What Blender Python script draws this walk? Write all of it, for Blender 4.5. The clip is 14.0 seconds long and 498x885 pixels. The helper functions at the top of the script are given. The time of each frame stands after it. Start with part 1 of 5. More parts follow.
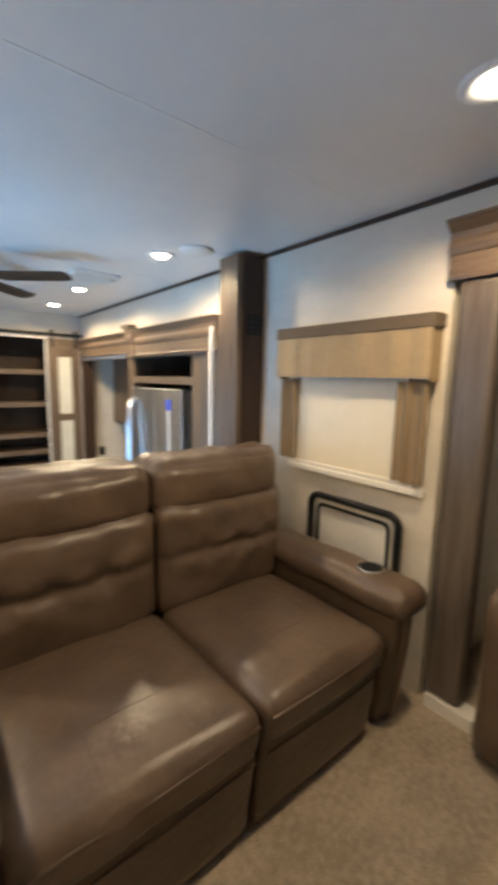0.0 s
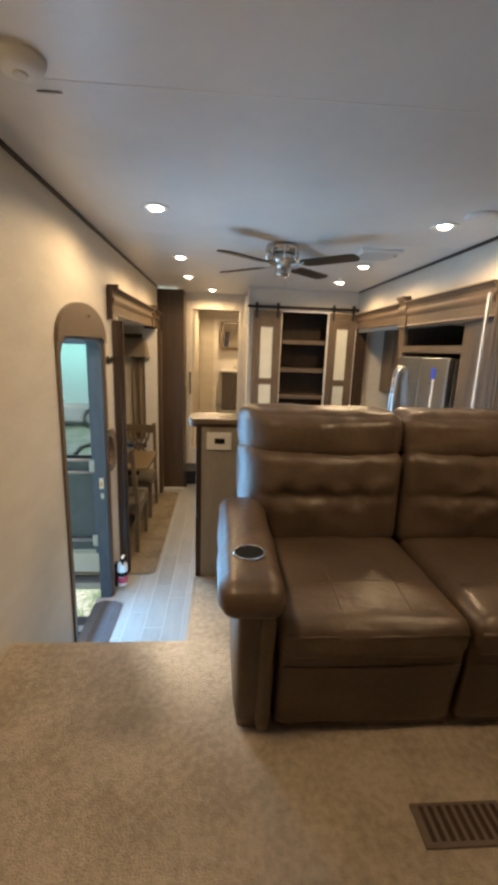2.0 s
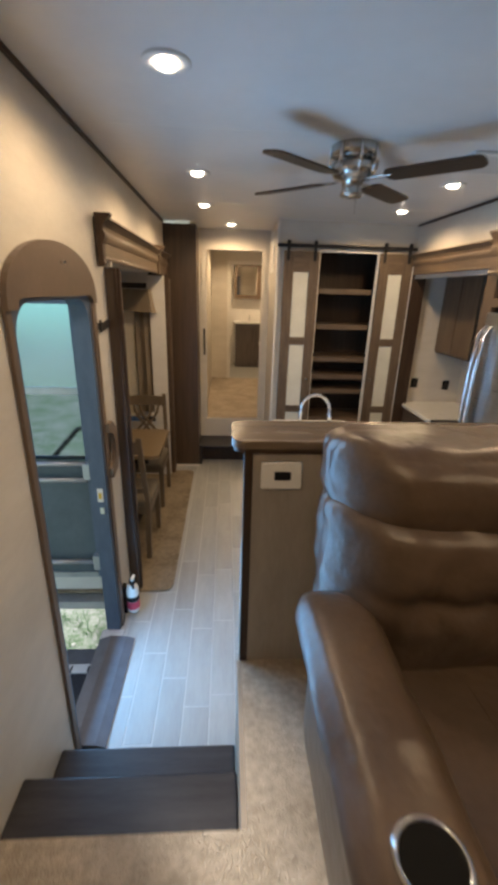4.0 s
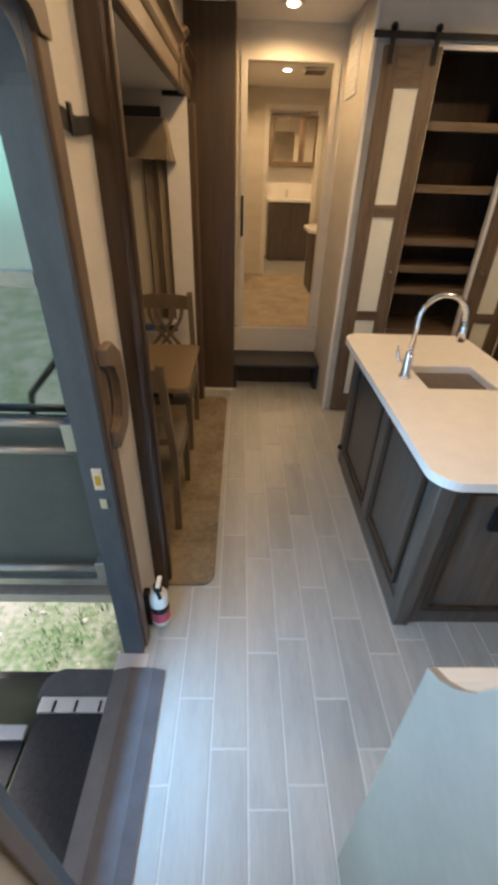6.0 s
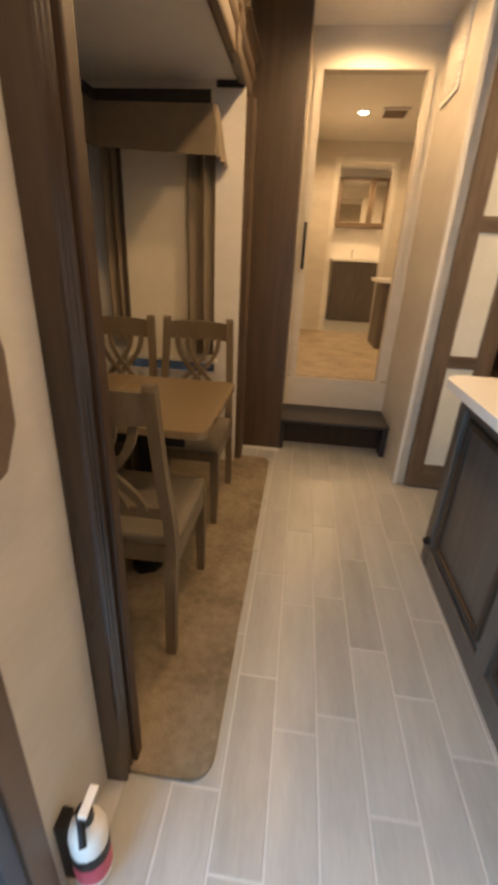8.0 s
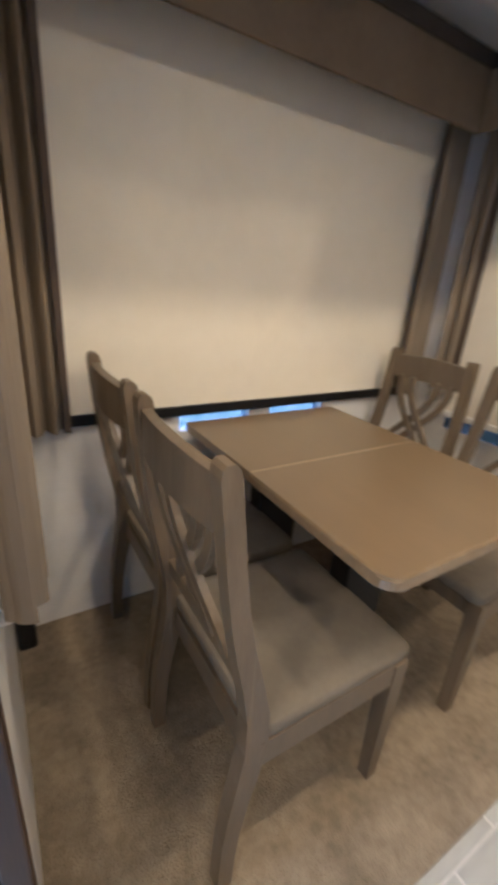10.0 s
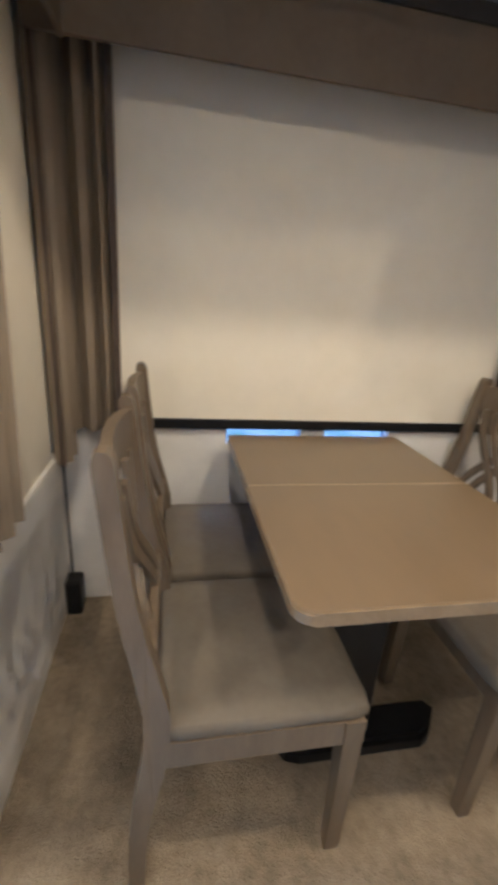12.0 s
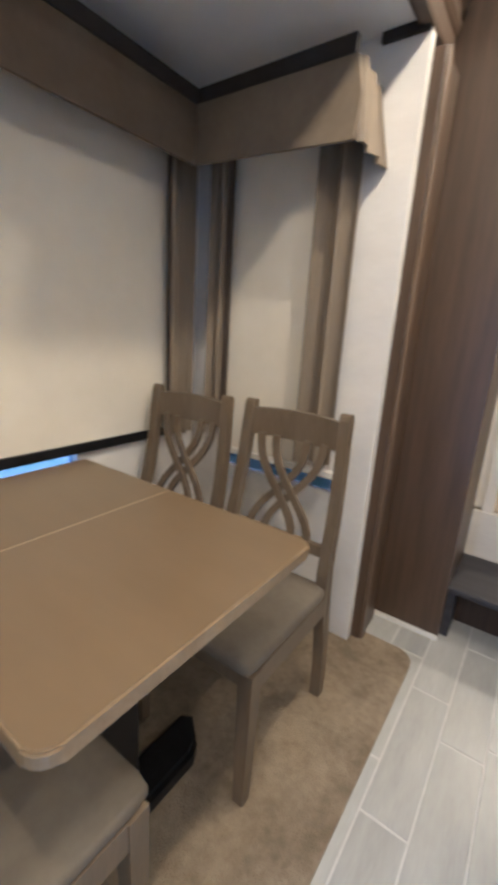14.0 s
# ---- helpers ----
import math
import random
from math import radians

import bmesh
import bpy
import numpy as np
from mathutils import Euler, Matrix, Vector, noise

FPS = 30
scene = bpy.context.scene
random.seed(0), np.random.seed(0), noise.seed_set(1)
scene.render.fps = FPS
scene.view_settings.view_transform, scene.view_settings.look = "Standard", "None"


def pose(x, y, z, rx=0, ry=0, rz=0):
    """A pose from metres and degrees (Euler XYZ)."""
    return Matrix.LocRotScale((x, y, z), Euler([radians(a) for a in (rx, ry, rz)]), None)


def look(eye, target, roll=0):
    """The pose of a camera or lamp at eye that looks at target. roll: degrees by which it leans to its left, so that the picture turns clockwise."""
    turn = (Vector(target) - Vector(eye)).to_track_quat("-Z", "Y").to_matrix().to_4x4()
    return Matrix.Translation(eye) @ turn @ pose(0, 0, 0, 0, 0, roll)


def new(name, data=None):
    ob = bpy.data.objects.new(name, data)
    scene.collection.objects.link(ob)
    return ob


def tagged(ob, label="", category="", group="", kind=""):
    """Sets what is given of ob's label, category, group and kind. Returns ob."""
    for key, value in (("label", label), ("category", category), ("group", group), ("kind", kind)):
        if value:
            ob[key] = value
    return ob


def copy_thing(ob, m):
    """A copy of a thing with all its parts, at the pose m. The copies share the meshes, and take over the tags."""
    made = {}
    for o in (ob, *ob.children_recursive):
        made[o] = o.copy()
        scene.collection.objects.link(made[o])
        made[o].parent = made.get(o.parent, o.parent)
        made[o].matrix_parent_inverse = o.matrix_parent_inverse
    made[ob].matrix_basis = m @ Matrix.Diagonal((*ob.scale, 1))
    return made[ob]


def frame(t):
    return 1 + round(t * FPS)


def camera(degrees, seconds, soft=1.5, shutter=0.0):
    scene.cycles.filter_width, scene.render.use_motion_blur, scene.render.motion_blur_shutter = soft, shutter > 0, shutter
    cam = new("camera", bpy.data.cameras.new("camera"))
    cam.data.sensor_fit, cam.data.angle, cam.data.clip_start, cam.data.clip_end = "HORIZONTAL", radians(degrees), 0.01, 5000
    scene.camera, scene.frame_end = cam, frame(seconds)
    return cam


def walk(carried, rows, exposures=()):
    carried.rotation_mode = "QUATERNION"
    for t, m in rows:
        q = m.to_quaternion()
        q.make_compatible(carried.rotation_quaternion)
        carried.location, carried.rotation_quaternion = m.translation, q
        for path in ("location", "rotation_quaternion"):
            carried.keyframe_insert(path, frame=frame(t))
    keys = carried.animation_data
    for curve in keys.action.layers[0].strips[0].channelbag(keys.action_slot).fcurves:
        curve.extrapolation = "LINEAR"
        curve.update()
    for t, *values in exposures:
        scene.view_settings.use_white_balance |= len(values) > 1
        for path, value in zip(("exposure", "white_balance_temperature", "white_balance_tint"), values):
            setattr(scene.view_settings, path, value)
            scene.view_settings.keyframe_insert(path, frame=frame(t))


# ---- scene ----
cam = camera(61.8, 14.0, soft=4.4, shutter=0.5)
# seconds, stops, kelvin, tint
EXPOSURES = [(0, 2.0, 6100, 5), (0.5, 1.87, 7000, 7), (1.5, 1.52, 7200, 9), (4.5, 1.05, 6300, 11), (5.0, 1.08, 5700, 11), (5.5, 1.0, 6300, 12), (6.0, 1.05, 7700, 14), (6.5, 1.05, 8500, 17), (7.2, 1.15, 9400, 19), (9.3, 2.2, 5600, 11), (10.0, 2.4, 5250, 9), (11.0, 2.45, 4900, 9), (11.5, 2.4, 5100, 7), (14, 2.4, 4950, 8)]
PATH = [
    (0, (0.077, -0.097, 1.987), (1.324, 1.438, 1.69), 1.2),
    (0.2, (0.063, -0.146, 1.977), (1.1, 1.535, 1.674), 1.3),
    (0.5, (0.06, -0.19, 1.956), (0.802, 1.64, 1.642), 1.7),
    (1, (0.016, -0.308, 1.947), (0.414, 1.619, 1.587), 1.5),
    (1.5, (-0.027, -0.439, 1.937), (0.175, 1.508, 1.524), 1.7),
    (2, (-0.056, -0.442, 1.934), (0.081, 1.504, 1.491), 2.0),
    (4.5, (-0.286, 0.731, 2.009), (-0.196, 2.565, 1.215), 1.2),
    (5, (-0.356, 1.0, 1.894), (-0.291, 2.763, 0.952), 0.7),
    (5.5, (-0.465, 1.288, 1.836), (-0.383, 2.968, 0.753), 1.2),
    (6, (-0.487, 1.492, 1.723), (-0.439, 3.174, 0.643), 1.9),
    (6.5, (-0.48, 1.645, 1.594), (-0.444, 3.368, 0.579), 2.6),
    (7, (-0.521, 1.803, 1.444), (-0.474, 3.602, 0.572), 2.9),
    (9.5, (-0.373, 2.805, 1.267), (-1.586, 4.232, 0.566), 4.3),
    (10, (-0.402, 2.956, 1.241), (-1.97, 3.966, 0.518), 4.6),
    (10.5, (-0.404, 3.08, 1.244), (-2.198, 3.581, 0.517), 4.5),
    (11, (-0.337, 3.225, 1.259), (-2.194, 3.333, 0.523), 4.4),
    (11.5, (-0.282, 3.263, 1.249), (-2.152, 3.359, 0.546), 4.4),
    (12, (-0.239, 3.303, 1.241), (-2.092, 3.68, 0.59), 4.3),
    (12.5, (-0.223, 3.326, 1.243), (-1.997, 4.01, 0.623), 4.6),
    (13, (-0.243, 3.339, 1.244), (-1.877, 4.333, 0.659), 4.8),
    (13.5, (-0.323, 3.346, 1.252), (-1.727, 4.661, 0.704), 4.5),
    (14, (-0.381, 3.346, 1.245), (-1.486, 4.93, 0.728), 3.5),
]
walk(cam, [(t, look(eye, target, roll)) for t, eye, target, roll in PATH], EXPOSURES)

# ---- world and large lights ----
world = bpy.data.worlds.new("sky")
scene.world = world
world.use_nodes = True
wn = world.node_tree.nodes
sky = wn.new("ShaderNodeTexSky")
sky.sky_type = "NISHITA"
sky.sun_disc = False
sky.sun_elevation = radians(38)
sky.sun_rotation = radians(-37)
world.node_tree.links.new(sky.outputs[0], wn["Background"].inputs[0])
wn["Background"].inputs[1].default_value = 0.15

sun_data = bpy.data.lights.new("sun", "SUN")
sun_data.energy, sun_data.angle, sun_data.color = 3.5, radians(12), (1.0, 0.985, 0.96)
sun = new("sun", sun_data)
sun.matrix_basis = look((-6, 8, 8), (0, 0, 0))

door_data = bpy.data.lights.new("door_daylight", "AREA")
door_data.shape, door_data.size, door_data.size_y = "RECTANGLE", 0.66, 1.75
door_data.energy, door_data.color = 15.5, (0.20, 0.51, 0.95)
door_sky = new("door_daylight", door_data)
door_sky.matrix_basis = look((-0.85, 2.135, 1.0), (0.4, 2.135, 0.96))

LAMPS = [(-0.42, 2.0), (-0.41, 3.24), (-0.42, 4.21), (-0.195, 5.17), (1.18, 2.04), (1.13, 3.27), (1.165, 4.14), (1.12, 0.36)]
LAMP_WATTS, LAMP_COLOUR = 10.0, (1.0, 0.73, 0.435)


# ---- helpers of the scene ----
def part(name, bm, material, parent, label="", smooth=False):
    """Links a bmesh as one mesh object under a thing."""
    me = bpy.data.meshes.new(name)
    bmesh.ops.recalc_face_normals(bm, faces=bm.faces[:])
    if smooth:
        for f in bm.faces:
            f.smooth = True
    bm.to_mesh(me)
    bm.free()
    me.materials.append(material)
    ob = new(name, me)
    if parent is not None:
        ob.parent = parent
        base = parent
        m = Matrix()
        while base is not None:
            m = base.matrix_basis @ m if base.parent is None else m
            base = base.parent
        if parent.get("world_parts"):
            ob.matrix_parent_inverse = m.inverted()
    if label:
        ob["label"] = label
    return ob


def thing(name, label, category, at=(0, 0, 0), group="", kind="", world_parts=True, rz=0):
    """An Empty at the base of a thing; its parts are given in world coordinates unless world_parts is off."""
    e = new(name)
    e.empty_display_size = 0.1
    e.matrix_basis = pose(*at, 0, 0, rz)
    if world_parts:
        e["world_parts"] = 1
    return tagged(e, label, category, group, kind)


def solo(name, bm, material, label, category, group="", kind="", smooth=False):
    return tagged(part(name, bm, material, None, "", smooth), label, category, group, kind)


def bx(bm, x0, x1, y0, y1, z0, z1, bev=0.0, seg=2):
    vs = [bm.verts.new((x, y, z)) for x in (x0, x1) for y in (y0, y1) for z in (z0, z1)]
    fs = [bm.faces.new([vs[i] for i in q]) for q in ((0, 1, 3, 2), (4, 6, 7, 5), (0, 4, 5, 1), (2, 3, 7, 6), (0, 2, 6, 4), (1, 5, 7, 3))]
    if bev:
        es = list({e for f in fs for e in f.edges})
        bmesh.ops.bevel(bm, geom=es, offset=bev, segments=seg, affect="EDGES", profile=0.5)
    return bm


def box(x0, x1, y0, y1, z0, z1, bev=0.0, seg=2):
    return bx(bmesh.new(), x0, x1, y0, y1, z0, z1, bev, seg)


def extrude_poly(pts, axis, a, b, bm=None):
    """A closed outline, given in the two other axes in cyclic order, drawn out along axis from a to b."""
    bm = bm or bmesh.new()

    def put(p, c):
        return {"x": (c, p[0], p[1]), "y": (p[0], c, p[1]), "z": (p[0], p[1], c)}[axis]
    lo = [bm.verts.new(put(p, a)) for p in pts]
    hi = [bm.verts.new(put(p, b)) for p in pts]
    n = len(pts)
    bm.faces.new(lo)
    bm.faces.new(hi[::-1])
    for i in range(n):
        bm.faces.new((lo[i], lo[(i + 1) % n], hi[(i + 1) % n], hi[i]))
    return bm


def round_rect(x0, x1, y0, y1, r, n=5, corners=(1, 1, 1, 1)):
    """Corners in the order low-low, high-low, high-high, low-high."""
    out = []
    for k, (cx, cy, a) in enumerate(((x0, y0, 180), (x1, y0, 270), (x1, y1, 0), (x0, y1, 90))):
        if not corners[k]:
            out.append((cx, cy))
            continue
        ox, oy = cx + (r if cx == x0 else -r), cy + (r if cy == y0 else -r)
        for i in range(n + 1):
            t = radians(a + 90 * i / n)
            out.append((ox + r * math.cos(t), oy + r * math.sin(t)))
    return out


def tube(points, radius, sides=10, bm=None, closed=False):
    """A round bar along points."""
    bm = bm or bmesh.new()
    pts = [Vector(p) for p in points]
    rings = []
    n = len(pts)
    prev = None
    for i, p in enumerate(pts):
        a = pts[(i - 1) % n] if (closed or i > 0) else p
        b = pts[(i + 1) % n] if (closed or i < n - 1) else p
        d = (b - a).normalized()
        up = prev if prev is not None else (Vector((0, 0, 1)) if abs(d.z) < 0.9 else Vector((1, 0, 0)))
        u = (up - d * up.dot(d)).normalized()
        prev = u
        v = d.cross(u)
        r = radius[i] if isinstance(radius, (list, tuple)) else radius
        rings.append([bm.verts.new(p + u * r * math.cos(2 * math.pi * k / sides) + v * r * math.sin(2 * math.pi * k / sides)) for k in range(sides)])
    for i in range(n if closed else n - 1):
        r0, r1 = rings[i], rings[(i + 1) % n]
        for k in range(sides):
            bm.faces.new((r0[k], r0[(k + 1) % sides], r1[(k + 1) % sides], r1[k]))
    if not closed:
        bm.faces.new(rings[0])
        bm.faces.new(rings[-1][::-1])
    return bm


def lathe(profile, cx=0, cy=0, cz=0, sides=24, bm=None):
    """A turned shape: profile of (radius, height)."""
    bm = bm or bmesh.new()
    rings = [[bm.verts.new((cx + r * math.cos(2 * math.pi * k / sides), cy + r * math.sin(2 * math.pi * k / sides), cz + h)) for k in range(sides)] for r, h in profile]
    for a, b in zip(rings, rings[1:]):
        for k in range(sides):
            bm.faces.new((a[k], a[(k + 1) % sides], b[(k + 1) % sides], b[k]))
    bm.faces.new(rings[0][::-1])
    bm.faces.new(rings[-1])
    return bm


def cushion(x0, x1, y0, y1, z0, z1, r=0.05, cuts=14, puff=(0, 0, 0.02), wrinkle=0.006, seed=0.0, dents=(), groove=None):
    """A stuffed rounded block. puff: bulge of the faces along each axis. dents: (x, y, z, radius, depth vector)."""
    bm = bmesh.new()
    bmesh.ops.create_cube(bm, size=2)
    bmesh.ops.subdivide_edges(bm, edges=bm.edges[:], cuts=cuts, use_grid_fill=True)
    c = Vector(((x0 + x1) / 2, (y0 + y1) / 2, (z0 + z1) / 2))
    h = Vector(((x1 - x0) / 2, (y1 - y0) / 2, (z1 - z0) / 2))
    for v in bm.verts:
        u = v.co.copy()
        p = Vector([u[i] * h[i] for i in range(3)])
        core = Vector([max(-(h[i] - r), min(h[i] - r, p[i])) for i in range(3)])
        d = p - core
        if d.length > 1e-6:
            p = core + d.normalized() * r
        for i in range(3):
            j, k = (i + 1) % 3, (i + 2) % 3
            p[i] += puff[i] * u[i] * (1 - u[j] ** 2) * (1 - u[k] ** 2)
        q = p + c
        w = noise.noise(q * 7 + Vector((seed, 0, 0))) + 0.5 * noise.noise(q * 16 + Vector((0, seed, 0))) + 0.12 * noise.noise(q * 38 + Vector((0, 0, seed)))
        q += (d.normalized() if d.length > 1e-6 else u.normalized()) * w * wrinkle
        for dx, dy, dz, rad, vec in dents:
            s = (q - Vector((dx, dy, dz))).length / rad
            if s < 1:
                q += Vector(vec) * (1 - s * s) ** 2
            if 0.15 < s < 2.4:
                th = math.atan2(q.z - dz, q.x - dx)
                q.y += 0.0042 * math.sin(6 * th + seed) * (1 - s / 2.4) * min(1.0, s)
                q.y += 0.004 * math.sin((q.x - dx) * 62 + 2.0 * noise.noise(q * 9)) * (1 - s / 2.4)
        if groove and u.y < 0:
            q.y += groove[1] * math.exp(-((q.z - groove[0]) / 0.02) ** 2)
        v.co = q
    return bm


# ---- materials ----
def surf(name, c1, c2, rough=0.6, scale=6.0, stretch=(1, 1, 1), bump=0.1, bscale=None, metal=0.0, rough2=None, fine=0.35, bdist=0.004, coat=0.0, island=0.0):
    """Two colours mixed by a coarse and a fine noise, stretched along the grain, with relief and uneven gloss."""
    m = bpy.data.materials.new(name)
    m.use_nodes = True
    nt = m.node_tree
    N, Lk = nt.nodes, nt.links
    b = N["Principled BSDF"]
    tc = N.new("ShaderNodeTexCoord")
    mp = N.new("ShaderNodeMapping")
    mp.inputs["Scale"].default_value = stretch
    Lk.new(tc.outputs["Object"], mp.inputs[0])
    n1 = N.new("ShaderNodeTexNoise")
    n1.inputs["Scale"].default_value, n1.inputs["Detail"].default_value, n1.inputs["Roughness"].default_value = scale, 4, 0.6
    n2 = N.new("ShaderNodeTexNoise")
    n2.inputs["Scale"].default_value, n2.inputs["Detail"].default_value = scale * 9, 3
    for n in (n1, n2):
        Lk.new(mp.outputs[0], n.inputs["Vector"])
    mix = N.new("ShaderNodeMath")
    mix.operation = "MULTIPLY_ADD"
    Lk.new(n2.outputs[0], mix.inputs[0])
    mix.inputs[1].default_value = fine
    sub = N.new("ShaderNodeMath")
    sub.operation = "SUBTRACT"
    Lk.new(n1.outputs[0], sub.inputs[0])
    sub.inputs[1].default_value = fine / 2
    Lk.new(sub.outputs[0], mix.inputs[2])
    ramp = N.new("ShaderNodeValToRGB")
    ramp.color_ramp.elements[0].position, ramp.color_ramp.elements[1].position = 0.3, 0.7
    ramp.color_ramp.elements[0].color, ramp.color_ramp.elements[1].color = (*c1, 1), (*c2, 1)
    Lk.new(mix.outputs[0], ramp.inputs[0])
    col = ramp.outputs[0]
    if island:
        oi = N.new("ShaderNodeObjectInfo")
        hsv = N.new("ShaderNodeHueSaturation")
        mr = N.new("ShaderNodeMapRange")
        mr.inputs["To Min"].default_value, mr.inputs["To Max"].default_value = 1 - island, 1 + island
        Lk.new(oi.outputs["Random"], mr.inputs[0])
        Lk.new(mr.outputs[0], hsv.inputs["Value"])
        Lk.new(col, hsv.inputs["Color"])
        col = hsv.outputs[0]
        add = N.new("ShaderNodeVectorMath")
        add.operation = "ADD"
        cmb = N.new("ShaderNodeMath")
        cmb.operation = "MULTIPLY"
        cmb.inputs[1].default_value = 37.0
        Lk.new(oi.outputs["Random"], cmb.inputs[0])
        Lk.new(mp.outputs[0], add.inputs[0])
        Lk.new(cmb.outputs[0], add.inputs[1])
        for n in (n1, n2):
            Lk.new(add.outputs[0], n.inputs["Vector"])
    Lk.new(col, b.inputs["Base Color"])
    rr = N.new("ShaderNodeMapRange")
    rr.inputs["To Min"].default_value, rr.inputs["To Max"].default_value = rough - 0.08, (rough2 or rough + 0.1)
    Lk.new(n1.outputs[0], rr.inputs[0])
    Lk.new(rr.outputs[0], b.inputs["Roughness"])
    b.inputs["Metallic"].default_value = metal
    b.inputs["Coat Weight"].default_value = coat
    b.inputs["Coat Roughness"].default_value = 0.2
    if bump:
        n3 = N.new("ShaderNodeTexNoise")
        n3.inputs["Scale"].default_value, n3.inputs["Detail"].default_value = bscale or scale * 12, 3
        Lk.new(mp.outputs[0], n3.inputs["Vector"])
        bp = N.new("ShaderNodeBump")
        bp.inputs["Strength"].default_value, bp.inputs["Distance"].default_value = bump, bdist
        Lk.new(n3.outputs[0], bp.inputs["Height"])
        Lk.new(bp.outputs[0], b.inputs["Normal"])
    return m


def glow(name, colour, strength):
    m = bpy.data.materials.new(name)
    m.use_nodes = True
    b = m.node_tree.nodes["Principled BSDF"]
    b.inputs["Base Color"].default_value = (0.9, 0.9, 0.88, 1)
    b.inputs["Emission Color"].default_value = (*colour, 1)
    b.inputs["Emission Strength"].default_value = strength
    return m


def glass(name, colour, rough=0.02, alpha_mix=0.0):
    m = bpy.data.materials.new(name)
    m.use_nodes = True
    b = m.node_tree.nodes["Principled BSDF"]
    b.inputs["Base Color"].default_value = (*colour, 1)
    b.inputs["Roughness"].default_value = rough
    b.inputs["Transmission Weight"].default_value = 1.0
    b.inputs["IOR"].default_value = 1.1
    return m


M_WALL = surf("vinyl_wall_panel", (0.57, 0.52, 0.45), (0.65, 0.60, 0.525), 0.5, 3, (1, 1, 3), 0.08, 260, fine=0.3, bdist=0.001)
M_WALLW = surf("white_wall_panel", (0.66, 0.63, 0.59), (0.73, 0.70, 0.66), 0.45, 3, (1, 1, 2), 0.06, 200, bdist=0.001)
M_CEIL = surf("ceiling_panel", (0.70, 0.685, 0.66), (0.76, 0.745, 0.72), 0.34, 2, (1, 1, 1), 0.05, 120, bdist=0.001)
M_CARPET = surf("cut_pile_carpet", (0.385, 0.312, 0.229), (0.565, 0.47, 0.362), 0.95, 5, (1, 1, 1), 1.0, 200, fine=0.85, bdist=0.012)
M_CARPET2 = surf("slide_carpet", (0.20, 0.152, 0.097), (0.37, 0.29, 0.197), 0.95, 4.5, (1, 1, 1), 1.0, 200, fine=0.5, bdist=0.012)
M_LEATHER = surf("brown_leather", (0.080, 0.054, 0.037), (0.122, 0.083, 0.058), 0.31, 7, (1, 1, 1), 0.45, 34, rough2=0.5, bdist=0.006)
M_SEAM = surf("leather_stitching", (0.105, 0.07, 0.047), (0.13, 0.088, 0.06), 0.6, 40)
M_WOODV = surf("weathered_wood_upright", (0.088, 0.058, 0.037), (0.167, 0.116, 0.076), 0.42, 5, (7, 7, 0.6), 0.2, 60, bdist=0.0015)
M_WOODY = surf("weathered_wood_lengthwise", (0.088, 0.058, 0.037), (0.167, 0.116, 0.076), 0.42, 5, (7, 0.6, 7), 0.2, 60, bdist=0.0015)
M_WOODX = surf("weathered_wood_crosswise", (0.088, 0.058, 0.037), (0.167, 0.116, 0.076), 0.42, 5, (0.6, 7, 7), 0.2, 60, bdist=0.0015)
M_DARKV = surf("dark_brown_laminate", (0.036, 0.022, 0.0145), (0.062, 0.038, 0.025), 0.38, 4, (8, 8, 0.5), 0.12, 60, bdist=0.001)
M_ISLAND = surf("grey_brown_cabinet", (0.075, 0.058, 0.048), (0.135, 0.108, 0.09), 0.4, 5, (7, 7, 0.6), 0.18, 60, bdist=0.0015)
M_TABLE = surf("tan_table_wood", (0.155, 0.107, 0.060), (0.188, 0.132, 0.077), 0.30, 2, (0.6, 2, 2), 0.0, 70, fine=0.15, bdist=0.0008, coat=0.1)
# paler than the table: the lamp highlight along its edge, put into colour
M_EDGE = surf("table_edge_highlight", (0.20, 0.145, 0.086), (0.26, 0.19, 0.118), 0.18, 14, bump=0.05)
M_CLOSET = surf("brown_closet_laminate", (0.058, 0.036, 0.022), (0.090, 0.056, 0.034), 0.4, 4, (8, 8, 0.5), 0.1, 60, bdist=0.001)
# lighter copy of the valance brown, lamplight on the end valance put in
M_VALM = surf("valance_fabric_lit", (0.15, 0.115, 0.078), (0.19, 0.148, 0.102), 0.85, 5, (1, 1, 1), 0.4, 320, bdist=0.002)
M_CAP = surf("satin_cap_wood", (0.10, 0.074, 0.052), (0.150, 0.113, 0.081), 0.24, 5, (0.6, 6, 6), 0.06, 60, bdist=0.001)
M_MAT = surf("dark_blue_grey_mat", (0.075, 0.080, 0.095), (0.105, 0.110, 0.128), 0.6, 14)
M_TREAD = surf("black_grit_tread", (0.018, 0.021, 0.028), (0.034, 0.038, 0.048), 0.7, 60, fine=0.8, bump=0.6, bscale=300)
M_WELL = surf("cup_well_dark", (0.003, 0.003, 0.003), (0.005, 0.005, 0.005), 0.88, 30, bump=0)
M_CARW = surf("tinted_car_window", (0.10, 0.125, 0.135), (0.13, 0.155, 0.165), 0.15, 3, bump=0)
M_LEAFS = surf("pale_leaf_joint", (0.32, 0.25, 0.165), (0.38, 0.30, 0.205), 0.4, 20, bump=0)
M_CURTD = surf("dark_curtain_edging", (0.055, 0.038, 0.028), (0.075, 0.053, 0.04), 0.8, 12)
M_CHAIR = surf("greyed_chair_wood", (0.108, 0.079, 0.050), (0.158, 0.117, 0.076), 0.40, 6, (5, 5, 0.8), 0.12, 60, bdist=0.001)
M_SEAT = surf("taupe_seat_fabric", (0.128, 0.105, 0.077), (0.170, 0.142, 0.106), 0.9, 6, (1, 1, 1), 0.5, 420, bdist=0.002)
